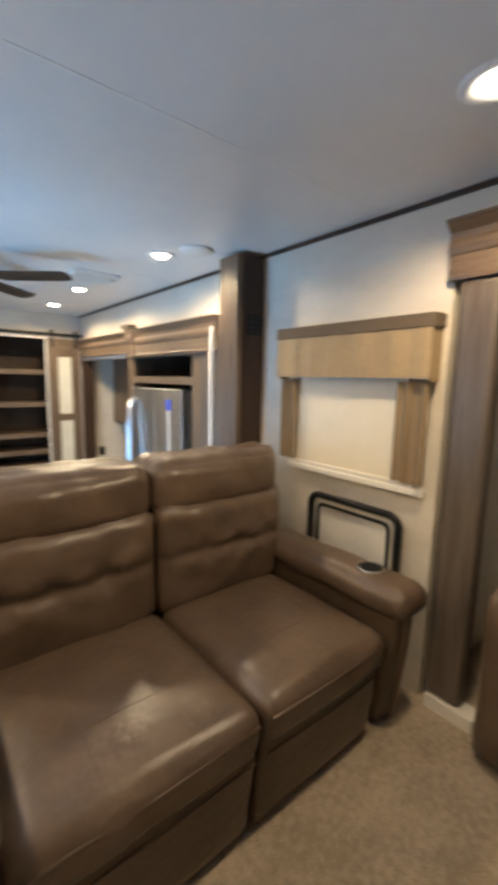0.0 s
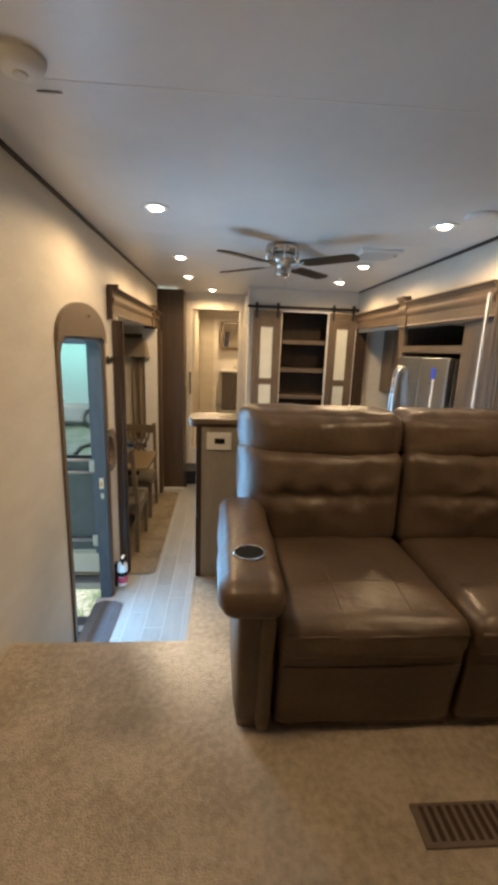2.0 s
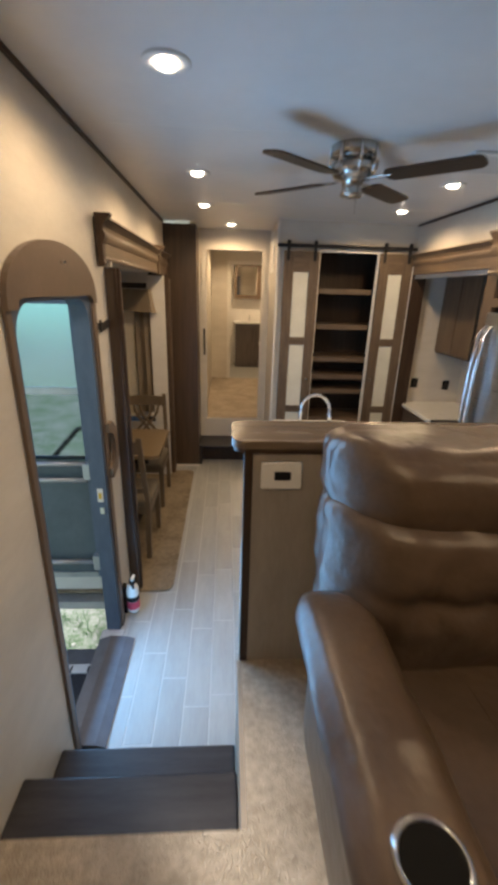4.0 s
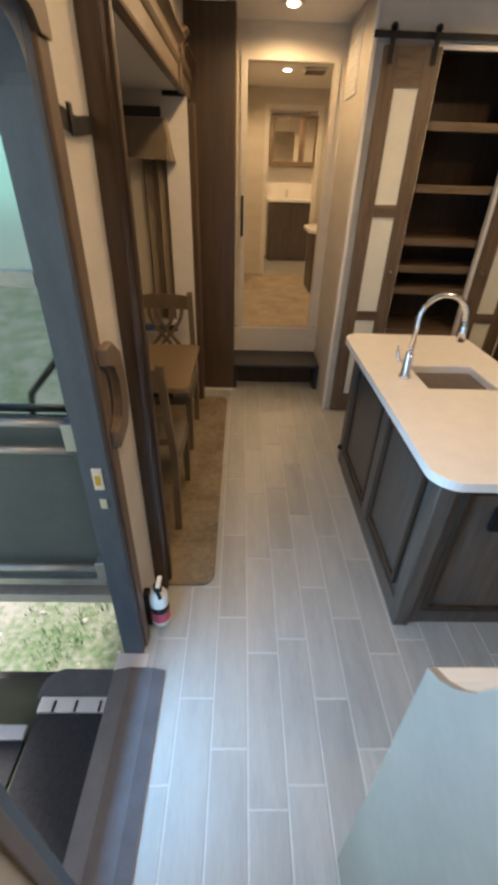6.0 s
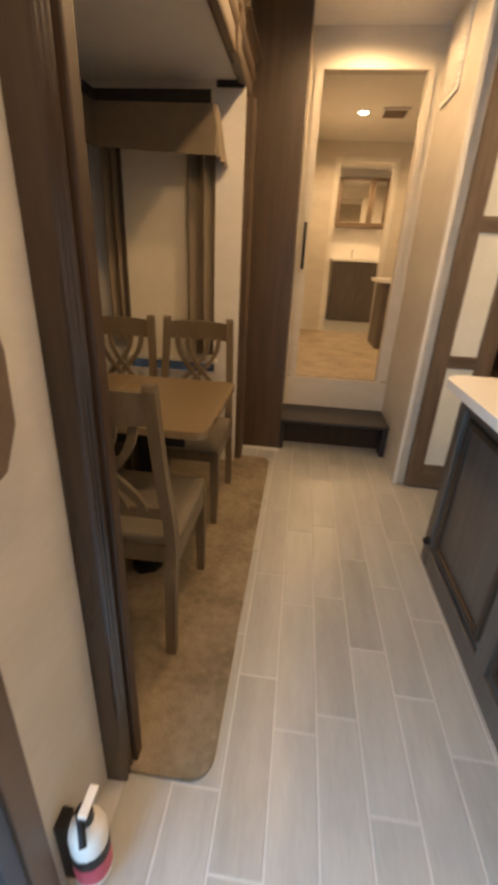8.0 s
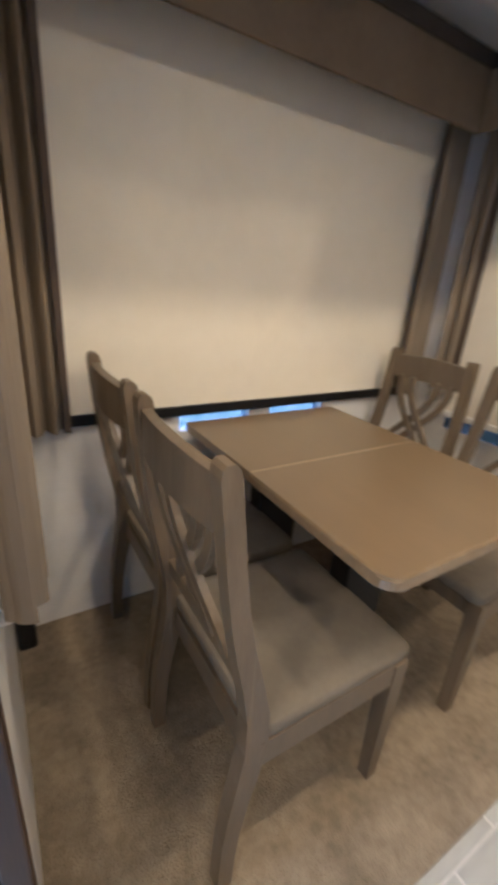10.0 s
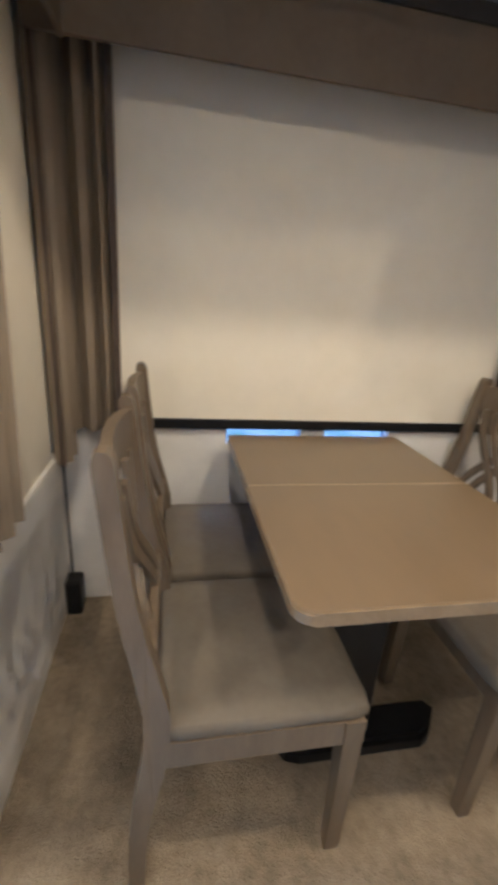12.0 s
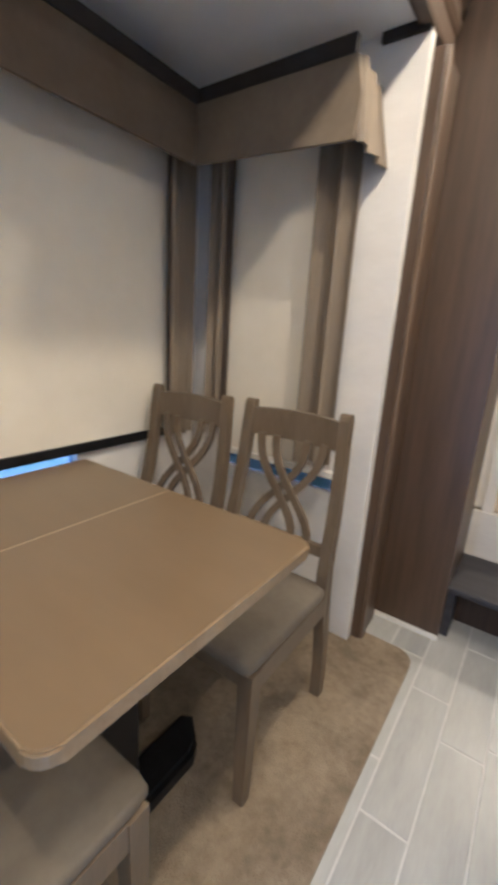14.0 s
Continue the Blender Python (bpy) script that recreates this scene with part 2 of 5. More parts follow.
M_SHADE = surf("cream_roller_shade", (0.68, 0.62, 0.51), (0.74, 0.68, 0.57), 0.85, 2, (1, 1, 1), 0.15, 380, bdist=0.001)
M_VAL = surf("tan_valance_fabric", (0.31, 0.225, 0.128), (0.385, 0.285, 0.168), 0.85, 5, (1, 1, 1), 0.4, 320, bdist=0.002)
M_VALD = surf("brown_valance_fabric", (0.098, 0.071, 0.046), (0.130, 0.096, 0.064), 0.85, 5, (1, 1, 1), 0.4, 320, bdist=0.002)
M_CURT = surf("plain_brown_curtain", (0.19, 0.148, 0.103), (0.245, 0.193, 0.137), 0.75, 3, (1.5, 1.5, 0.15), 0.25, 260, bdist=0.0015)
M_TILE = surf("grey_plank_tile", (0.315, 0.31, 0.29), (0.40, 0.395, 0.37), 0.34, 3, (5, 0.8, 1), 0.08, 50, island=0.10, bdist=0.001)
M_GROUT = surf("pale_grout", (0.47, 0.455, 0.43), (0.54, 0.525, 0.50), 0.8, 30)
M_COUNTER = surf("white_solid_surface", (0.74, 0.72, 0.68), (0.80, 0.78, 0.74), 0.3, 12, bump=0)
M_BLACK = surf("black_plastic", (0.006, 0.006, 0.0065), (0.012, 0.012, 0.013), 0.42, 20)
M_BLACKT = surf("black_rubber_trim", (0.02, 0.018, 0.017), (0.035, 0.03, 0.028), 0.6, 20)
M_STEP = surf("dark_step_board", (0.022, 0.021, 0.025), (0.046, 0.043, 0.047), 0.42, 5, (0.6, 7, 7), 0.15, 60, bdist=0.001)
M_CHROME = surf("polished_chrome", (0.72, 0.72, 0.72), (0.8, 0.8, 0.8), 0.14, 6, metal=1.0, bump=0, rough2=0.2)
M_STEEL = surf("brushed_stainless", (0.50, 0.51, 0.52), (0.60, 0.61, 0.62), 0.3, 5, (1, 1, 14), 0.05, 80, metal=1.0)
M_SINK = surf("satin_sink_steel", (0.66, 0.66, 0.65), (0.74, 0.74, 0.73), 0.33, 6, metal=0.2, bump=0)
M_NICKEL = surf("brushed_nickel", (0.48, 0.45, 0.41), (0.58, 0.55, 0.51), 0.25, 8, metal=1.0, bump=0)
M_WHITE = surf("white_plastic", (0.74, 0.72, 0.68), (0.80, 0.78, 0.74), 0.45, 10, bump=0)
M_TRIMW = surf("white_trim", (0.66, 0.63, 0.58), (0.74, 0.71, 0.66), 0.4, 8, bump=0.05)
M_DOORF = surf("blue_grey_door_frame", (0.062, 0.090, 0.142), (0.086, 0.120, 0.182), 0.45, 6, (3, 3, 1), 0.08)
M_BARS = surf("painted_aluminium_bar", (0.35, 0.37, 0.39), (0.46, 0.48, 0.50), 0.35, 8, metal=0.6, bump=0)
M_PANEL = surf("dark_green_grey_panel", (0.062, 0.086, 0.100), (0.084, 0.112, 0.130), 0.5, 5)
M_FROST = surf("frosted_glass_panel", (0.66, 0.64, 0.54), (0.74, 0.72, 0.62), 0.3, 6, bump=0.05)
M_GREYW = surf("grey_white_board", (0.225, 0.177, 0.130), (0.28, 0.223, 0.167), 0.5, 4, (1, 1, 1), 0.06, 90, bdist=0.001)
M_MIRG = surf("mirrored_tinted_glass", (0.37, 0.53, 0.57), (0.41, 0.57, 0.61), 0.2, 3, metal=1.0, bump=0, rough2=0.24)
M_GREIGE = surf("greige_shade_board", (0.27, 0.235, 0.20), (0.34, 0.30, 0.26), 0.42, 4, (4, 4, 0.8), 0.06, 90, bdist=0.001)
M_GLASS = glass("tinted_window_glass", (0.22, 0.29, 0.50))
M_GLASSD = glass("dark_tinted_glass", (0.018, 0.022, 0.032))
M_POST = surf("glossy_dark_moulding", (0.032, 0.020, 0.014), (0.054, 0.034, 0.023), 0.2, 4, (8, 8, 0.5), 0.05, 60, bdist=0.001, coat=0.3)
M_MIRD = surf("mirrored_dark_glass", (0.24, 0.31, 0.33), (0.28, 0.35, 0.37), 0.06, 3, metal=1.0, bump=0, rough2=0.1)
M_ALU = surf("bare_aluminium", (0.60, 0.62, 0.64), (0.70, 0.72, 0.74), 0.42, 9, metal=0.2, bump=0.05)
M_CURTT = surf("tan_curtain", (0.22, 0.158, 0.094), (0.29, 0.21, 0.13), 0.75, 3, (1.5, 1.5, 0.15), 0.25, 260, bdist=0.0015)
M_STONE = surf("pale_pebble", (0.45, 0.44, 0.41), (0.62, 0.61, 0.58), 0.8, 20)
M_LAMP = glow("lamp_lens", (1.0, 0.86, 0.66), 9.0)
M_MIRROR = surf("mirror_glass", (0.85, 0.85, 0.85), (0.87, 0.87, 0.87), 0.02, 3, metal=1.0, bump=0, rough2=0.03)
M_GRASS = surf("grass_and_dirt", (0.13, 0.225, 0.11), (0.40, 0.40, 0.37), 0.95, 2.6, (1, 1, 1), 0.4, 110, fine=0.8, bdist=0.015)
M_BLADE = surf("grass_blade", (0.12, 0.30, 0.10), (0.21, 0.41, 0.18), 0.8, 9)
M_SHED = surf("green_shed_siding", (0.27, 0.50, 0.47), (0.31, 0.55, 0.52), 0.5, 0.6, (1, 1, 1), 0.05)
M_RED = surf("red_label", (0.55, 0.05, 0.09), (0.62, 0.08, 0.12), 0.4, 20, bump=0)
M_BLUE = surf("blue_sticker", (0.03, 0.06, 0.38), (0.05, 0.09, 0.46), 0.4, 20, bump=0)
M_YELLOW = surf("yellow_label", (0.62, 0.40, 0.03), (0.7, 0.46, 0.05), 0.5, 20, bump=0)
M_CARP = surf("grey_car_paint", (0.30, 0.31, 0.32), (0.36, 0.37, 0.38), 0.3, 4, metal=0.2, bump=0)
M_BROWNP = surf("brown_moulded_plastic", (0.12, 0.085, 0.062), (0.16, 0.115, 0.085), 0.42, 6, bump=0.05)

for m in (M_BLACK, M_BLACKT, M_WELL, M_STEP, M_DARKV, M_TREAD):
    m.node_tree.nodes["Principled BSDF"].inputs["Specular IOR Level"].default_value = 0.25

CEIL, PLAT, XL, XR = 2.64, 0.732, -0.88, 1.59

# ---- structure: floors ----
floor = solo("floor", box(XL - 0.05, XR + 0.75, 1.62, 5.5, -0.08, -0.0015), M_GROUT, "pale grout bed under grey plank tiles", "floor", kind="structure")

bm = box(XL - 0.05, 2.5, -2.7, 1.08, 0.0, PLAT)
bx(bm, -0.17, XR + 0.05, 1.08, 1.6, 0.0, PLAT)
platform = solo("floor_platform", bm, M_CARPET, "raised living room floor with beige carpet", "floor", kind="structure")
solo("platform_side", box(-0.185, -0.17, 1.08, 1.6, 0.0, PLAT - 0.012), M_GREYW, "white side board of the raised floor beside the steps", "trim", kind="structure")

stairs = thing("stairs", "two dark wood-look steps down from the carpeted platform", "steps", (-0.53, 1.35, 0), kind="structure")
bm = box(XL, -0.186, 1.35, 1.595, 0.0, 0.222)
part("riser_block", bm, M_STEP, stairs)
part("tread", box(XL, -0.186, 1.33, 1.62, 0.222, 0.247, 0.008), M_STEP, stairs)
part("riser_block", box(XL, -0.186, 1.081, 1.345, 0.0, 0.468), M_STEP, stairs)
part("tread", box(XL, -0.186, 1.081, 1.365, 0.468, 0.493, 0.008), M_STEP, stairs)

# carpet laid over the tiles in the slide-out, with rounded corners
pts = round_rect(-1.76, -0.60, 2.85, 4.93, 0.07, 6, (0, 1, 1, 0))
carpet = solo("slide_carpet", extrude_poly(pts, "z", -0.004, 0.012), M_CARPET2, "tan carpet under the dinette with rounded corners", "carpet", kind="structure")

# ---- structure: walls ----
bm = box(XL - 0.06, XL, -2.7, 1.75, 0, CEIL)
bx(bm, XL - 0.06, XL, 1.75, 2.53, 1.99, CEIL)
bx(bm, XL - 0.06, XL, 2.53, 2.875, 0, CEIL)
bx(bm, XL - 0.06, XL, 2.875, 4.94, 2.21, CEIL)
bx(bm, XL - 0.06, XL, 4.94, 5.12, 0, CEIL)
solo("wall_left", bm, M_WALL, "cream vinyl wall with the entry door and the dinette opening", "wall", kind="structure")

bm = box(XR, XR + 0.06, 0.64, 1.9, 0, CEIL)
bx(bm, XR, XR + 0.06, -2.7, 0.64, 2.38, CEIL)
bx(bm, XR, XR + 0.06, 1.9, 4.8, 2.16, CEIL)
solo("wall_right", bm, M_WALL, "cream vinyl wall above the slide-outs", "wall", kind="structure")

solo("wall_front", box(XL - 0.06, 2.6, -2.76, -2.7, 0, CEIL), M_WALL, "plain cream front wall", "wall", kind="structure")

# slide-out of the living room, to the right of the sofa
bm = box(2.5, 2.56, -2.7, 0.7, 0, 2.42)
bx(bm, XR + 0.06, 2.5, 0.64, 0.7, 0, 2.42)
solo("wall_living_slide", bm, M_WALLW, "pale wall of the living room slide-out", "wall", kind="structure")
solo("ceiling_living_slide", box(XR + 0.061, 2.56, -2.7, 0.7, 2.38, 2.44), M_CEIL, "pale ceiling of the living room slide-out", "ceiling", kind="structure")

# slide-out of the dinette
wo = thing("wall_dinette_outer", "white outer wall of the dinette slide-out with a wide window", "wall", (-1.79, 3.87, -0.08), kind="structure")
for bb in ((-1.82, -1.76, 2.85, 4.89, -0.08, 0.70), (-1.82, -1.76, 2.85, 3.1, 0.70, 2.15), (-1.82, -1.76, 4.68, 4.89, 0.70, 2.15), (-1.82, -1.76, 3.1, 4.68, 1.87, 2.15), (-1.82, -1.76, 3.1, 3.52, 0.70, 0.775), (-1.82, -1.76, 4.2, 4.68, 0.70, 0.775), (-1.82, -1.76, 3.82, 3.92, 0.70, 0.775)):
    part("panel", box(*bb), M_WALLW, wo)
bm = box(-1.76, XL + 0.026, 4.83, 4.868, -0.003, 0.635)
bx(bm, -1.76, -1.56, 4.83, 4.868, 0.635, 0.70)
bx(bm, -1.0, XL + 0.026, 4.83, 4.868, 0.635, 0.70)
bx(bm, -1.76, XL + 0.026, 4.83, 4.868, 0.70, 2.15)
solo("wall_dinette_far", bm, M_WALLW, "white end wall of the dinette slide-out", "wall", kind="structure")
solo("wall_dinette_near", box(-1.76, -0.854, 2.876, 2.91, -0.003, 2.15), M_WALLW, "white end wall of the dinette slide-out beside the door", "wall", kind="structure")
solo("ceiling_dinette", box(-1.82, XL - 0.002, 2.85, 4.89, 2.15, 2.21), M_CEIL, "pale ceiling of the dinette slide-out", "ceiling", kind="structure")
solo("floor_dinette", box(-1.82, XL - 0.051, 2.85, 4.89, -0.14, -0.081), M_GROUT, "sub-floor of the dinette slide-out", "floor", kind="structure")

# far end: pantry wall, hall walls
bm = box(0.25, 0.645, 4.77, 4.83, 0, CEIL)
bx(bm, 0.645, 1.235, 4.77, 4.83, 2.39, CEIL)
bx(bm, 1.235, XR + 0.06, 4.77, 4.83, 0, CEIL)
bx(bm, 0.25, 0.31, 4.83, 5.53, 0, CEIL)
solo("wall_pantry", bm, M_WALL, "cream wall round the pantry opening and along the hall", "wall", kind="structure")
bm = box(-0.62, -0.468, 5.53, 5.59, 0, CEIL)
bx(bm, 0.165, 0.31, 5.53, 5.59, 0, CEIL)
bx(bm, -0.468, 0.165, 5.53, 5.59, 2.425, CEIL)
bx(bm, -0.62, -0.56, 5.12, 5.53, 0, CEIL)
solo("wall_hall", bm, M_WALL, "cream wall with the opening to the upper hall", "wall", kind="structure")
pl = thing("pantry_lining", "dark brown lining of the pantry", "pantry", (0.95, 5.0, 0), kind="structure")
for n, bb in (("back", (0.311, 1.65, 5.25, 5.30, 0, 2.5)), ("side", (1.60, 1.65, 4.831, 5.25, 0, 2.5)), ("side", (0.311, 0.36, 4.831, 5.25, 0, 2.5)), ("top", (0.36, 1.60, 4.831, 5.25, 2.45, 2.5)), ("bottom", (0.36, 1.60, 4.831, 5.25, 0.0, 0.05))):
    part(n, box(*bb), M_DARKV, pl)

solo("ceiling", box(XL - 0.06, XR + 0.06, -2.76, 5.59, CEIL, CEIL + 0.06), M_CEIL, "satin pale grey ceiling panels", "ceiling", kind="structure")
seams = thing("ceiling_seams", "thin pale joint strips across the ceiling", "trim", (0.35, 0.94, CEIL), kind="structure")
for y in (0.94, 2.53, 4.12):
    part("strip", box(XL, XR, y - 0.005, y + 0.005, CEIL - 0.001, CEIL + 0.01), M_WHITE, seams)

# thin dark trim where walls meet the ceiling
trim = thing("ceiling_trim", "thin dark strip along the ceiling edge", "trim", (XL, 0, CEIL), kind="structure")
part("strip", box(XL, XL + 0.012, -2.7, 5.1, CEIL - 0.018, CEIL), M_DARKV, trim)
part("strip", box(XR - 0.012, XR, -2.7, 4.77, CEIL - 0.018, CEIL), M_DARKV, trim)

# upper hall, bedroom side and bathroom seen through the hall opening
UP = 0.49
solo("floor_upper_hall", box(-1.2, 1.4, 5.53, 8.1, UP - 0.12, UP), M_CARPET, "tan carpet of the upper hall", "carpet", kind="structure")
solo("floor_bath", box(-1.2, 1.4, 8.1, 10.0, UP - 0.12, UP - 0.004), M_TILE, "pale bathroom floor", "floor", kind="structure")
bm = box(-0.56, -0.50, 5.59, 8.1, UP, CEIL)
bx(bm, 1.0, 1.06, 5.59, 8.1, UP, CEIL)
bx(bm, 0.31, 1.0, 5.54, 5.59, UP, CEIL)
solo("wall_upper_hall", bm, M_WALL, "cream side walls of the upper hall", "wall", kind="structure")
bm = box(-0.56, -0.17, 8.1, 8.16, UP, CEIL)
bx(bm, 0.45, 1.06, 8.1, 8.16, UP, CEIL)
bx(bm, -0.17, 0.45, 8.1, 8.16, 2.43, CEIL)
solo("wall_bath_door", bm, M_WALL, "cream wall with the bathroom doorway", "wall", kind="structure")
bm = box(-0.6, 1.1, 9.75, 9.81, UP, CEIL)
bx(bm, -0.6, -0.54, 8.16, 9.75, UP, CEIL)
bx(bm, 1.04, 1.1, 8.16, 9.75, UP, CEIL)
solo("wall_bath", bm, M_WALLW, "white bathroom walls", "wall", kind="structure")
solo("ceiling_upper", box(-1.2, 1.4, 5.59, 9.9, CEIL, CEIL + 0.06), M_CEIL, "pale ceiling of the upper hall and bathroom", "ceiling", kind="structure")

# trim round the hall opening and the bath doorway
hall_trim = t = thing("trim_hall_opening", "cream casing round the hall opening", "trim", (-0.13, 5.52, UP), kind="structure")
part("casing", box(-0.518, -0.470, 5.512, 5.528, 0.30, 2.465), M_WALL, t)
part("casing", box(0.167, 0.205, 5.512, 5.528, 0.30, 2.465), M_WALL, t)
part("casing", box(-0.470, 0.167, 5.512, 5.528, 2.427, 2.465), M_WALL, t)
part("riser", box(-0.56, 0.25, 5.505, 5.529, 0.0, UP - 0.01), M_WALL, t, "cream riser under the upper hall carpet")
t = thing("trim_bath_doorway", "white casing round the bathroom doorway", "trim", (0.14, 8.09, UP), kind="structure")
part("casing", box(-0.23, -0.172, 8.082, 8.098, UP, 2.48), M_TRIMW, t)
part("casing", box(0.452, 0.51, 8.082, 8.098, UP, 2.48), M_TRIMW, t)
part("casing", box(-0.172, 0.452, 8.082, 8.098, 2.432, 2.48), M_TRIMW, t)
solo("trim_hall_corner", box(0.238, 0.262, 4.735, 4.765, 0, CEIL - 0.001, 0.004), M_TRIMW, "pale corner strip at the hall", "trim", kind="structure")

# hall step
st = thing("hall_step", "dark wood-look step with an open toe space", "step", (-0.14, 5.3, 0), kind="structure")
part("tread", box(-0.555, 0.245, 5.12, 5.50, 0.225, 0.252, 0.006), M_STEP, st)
part("side_board", box(-0.555, -0.52, 5.15, 5.50, 0.0, 0.225), M_STEP, st)
part("side_board", box(0.21, 0.245, 5.15, 5.50, 0.0, 0.225), M_STEP, st)
part("back_board", box(-0.52, 0.21, 5.30, 5.32, 0.0, 0.225), M_DARKV, st)

# tall brown closet panel beside the dinette
cl = thing("closet", "tall dark brown laminate closet panel beside the dinette", "closet", (-0.7, 5.1, 0), kind="structure")
part("front", box(XL, -0.55, 5.10, 5.118, 0.0, CEIL - 0.02), M_CLOSET, cl)
part("side", box(-0.567, -0.55, 5.118, 5.50, 0.26, CEIL - 0.02), M_CLOSET, cl)
part("foot_strip", box(XL, -0.55, 5.092, 5.10, 0.0, 0.02), M_TRIMW, cl)


# ---- dinette opening: fluted posts and crown ----
def crown(y0, y1, x, z0, z1, side, bm=None):
    """A moulded fascia along y on a wall at x. side: +1 faces +x, -1 faces -x."""
    d = z1 - z0
    prof = [(0, 0), (0.03, 0), (0.034, 0.06), (0.03, 0.10), (0.03, 0.42), (0.036, 0.45), (0.045, 0.55), (0.045, 0.62), (0.036, 0.70), (0.04, 0.80), (0.065, 0.93), (0.075, 0.95), (0.075, 1.0), (0, 1.0)]
    pts = [(x + side * a, z0 + d * b) for a, b in prof]
    return extrude_poly(pts, "y", y0, y1, bm)


def fluted(y0, y1, x, z0, z1, side, n=4):
    """An upright post with rounded flutes on the face towards the aisle."""
    pts = [(x, y0)]
    w = (y1 - y0) / n
    for i in range(n):
        for k in range(7):
            a = math.pi * k / 6
            pts.append((x + side * (0.045 + 0.012 * math.sin(a)), y0 + w * (i + 0.08 + 0.84 * (1 - math.cos(a)) / 2)))
    pts.append((x, y1))
    return extrude_poly(pts, "z", z0, z1)


dt = thing("trim_dinette_opening", "dark wood fluted posts and moulded crown round the dinette opening", "trim", (XL, 3.8, 0), kind="structure")
part("post", fluted(2.825, 2.874, XL + 0.001, 0.001, 2.10, 1, 3), M_POST, dt)
part("post", box(XL - 0.019, XL + 0.062, 4.87, 5.06, 0.001, 2.10, 0.004), M_CLOSET, dt)
# lighter wood than the post, to paint in its lit edge
part("bead", box(XL + 0.062, XL + 0.074, 4.875, 4.92, 0.001, 2.10, 0.005), M_WOODV, dt, "rounded edge strip, lighter wood painting in the lit edge")
part("crown", crown(2.73, 4.45, XL + 0.001, 2.13, 2.32, 1), M_WOODY, dt)
part("corner_block", crown(2.69, 2.73, XL + 0.012, 2.10, 2.335, 1), M_DARKV, dt)
part("corner_block", crown(4.45, 4.56, XL + 0.012, 2.125, 2.36, 1), M_WOODY, dt)
part("crown", crown(4.56, 5.06, XL + 0.001, 2.13, 2.32, 1), M_CLOSET, dt)
part("inner_edge", box(-0.853, -0.812, 2.876, 2.914, 0.002, 2.10, 0.004), M_DARKV, dt)
part("ceiling_strip", box(-1.0, XL + 0.02, 4.812, 4.829, 2.122, 2.149), M_BLACKT, dt)
part("soffit", box(XL - 0.012, XL + 0.03, 2.91, 4.87, 2.134, 2.149), M_DARKV, dt)

# ---- entry door ----
door = thing("door_1", "open entry door opening with a dark blue-grey frame and arched brown top", "door", (XL, 2.16, 0), kind="structure")
part("jamb", box(XL - 0.075, XL + 0.004, 2.495, 2.529, 0.0, 1.985), M_DOORF, door)
part("jamb", box(XL - 0.075, XL + 0.004, 1.751, 1.775, 0.0, 1.985), M_DOORF, door)
part("head", box(XL - 0.075, XL + 0.004, 1.775, 2.495, 1.95, 1.985), M_DOORF, door)
part("casing", box(XL + 0.001, XL + 0.014, 2.53, 2.585, 0.0, 1.93, 0.003), M_BROWNP, door, "brown moulded casing")
part("casing", box(XL + 0.001, XL + 0.014, 1.715, 1.747, 0.0, 1.93, 0.003), M_BROWNP, door, "brown moulded casing")
arch = [(1.715, 1.93)] + [(2.15 - 0.435 * math.cos(math.pi * i / 24), 1.93 + 0.225 * math.sin(math.pi * i / 24) ** 0.8) for i in range(1, 24)] + [(2.585, 1.93)]
inner = [(2.53, 1.93), (2.51, 1.955), (2.48, 1.965), (1.82, 1.965), (1.79, 1.955), (1.775, 1.93)]
part("arch_panel", extrude_poly(arch + inner, "x", XL + 0.001, XL + 0.022), M_BROWNP, door, "brown moulded arched panel over the door")
part("arch_light", lathe([(0.0, 0), (0.012, 0.0), (0.012, 0.01), (0.0, 0.012)], XL + 0.03, 2.17, 2.08, 10), M_CHROME, door)
for cy, a0 in ((2.375, 0), (1.895, 90)):
    fillet = [(cy + 0.12 * math.cos(radians(a0 + 9 * i)), 1.83 + 0.12 * math.sin(radians(a0 + 9 * i))) for i in range(11)]
    part("corner", extrude_poly(fillet + [(2.495 if a0 == 0 else 1.775, 1.95)], "x", XL - 0.074, XL + 0.003), M_DOORF, door, "rounded frame corner")
part("strike_plate", box(XL - 0.045, XL - 0.015, 2.488, 2.495, 0.90, 0.98, 0.002), M_WHITE, door, "white strike plate with a yellow label")
part("label", box(XL - 0.038, XL - 0.022, 2.486, 2.488, 0.92, 0.955), M_YELLOW, door)
part("latch_plate", box(XL - 0.038, XL - 0.015, 2.488, 2.495, 0.825, 0.865, 0.002), M_STEEL, door)
part("threshold", box(XL - 0.10, XL + 0.03, 2.42, 2.494, -0.02, 0.012), M_ALU, door, "silver aluminium threshold")
part("sill_mat", extrude_poly([(XL - 0.10, -0.02), (-0.777, 0.001), (-0.772, 0.010), (-0.82, 0.028), (XL - 0.03, 0.034), (XL - 0.10, 0.01)], "y", 1.78, 2.424), M_MAT, door, "dark ramped mat over the sill")

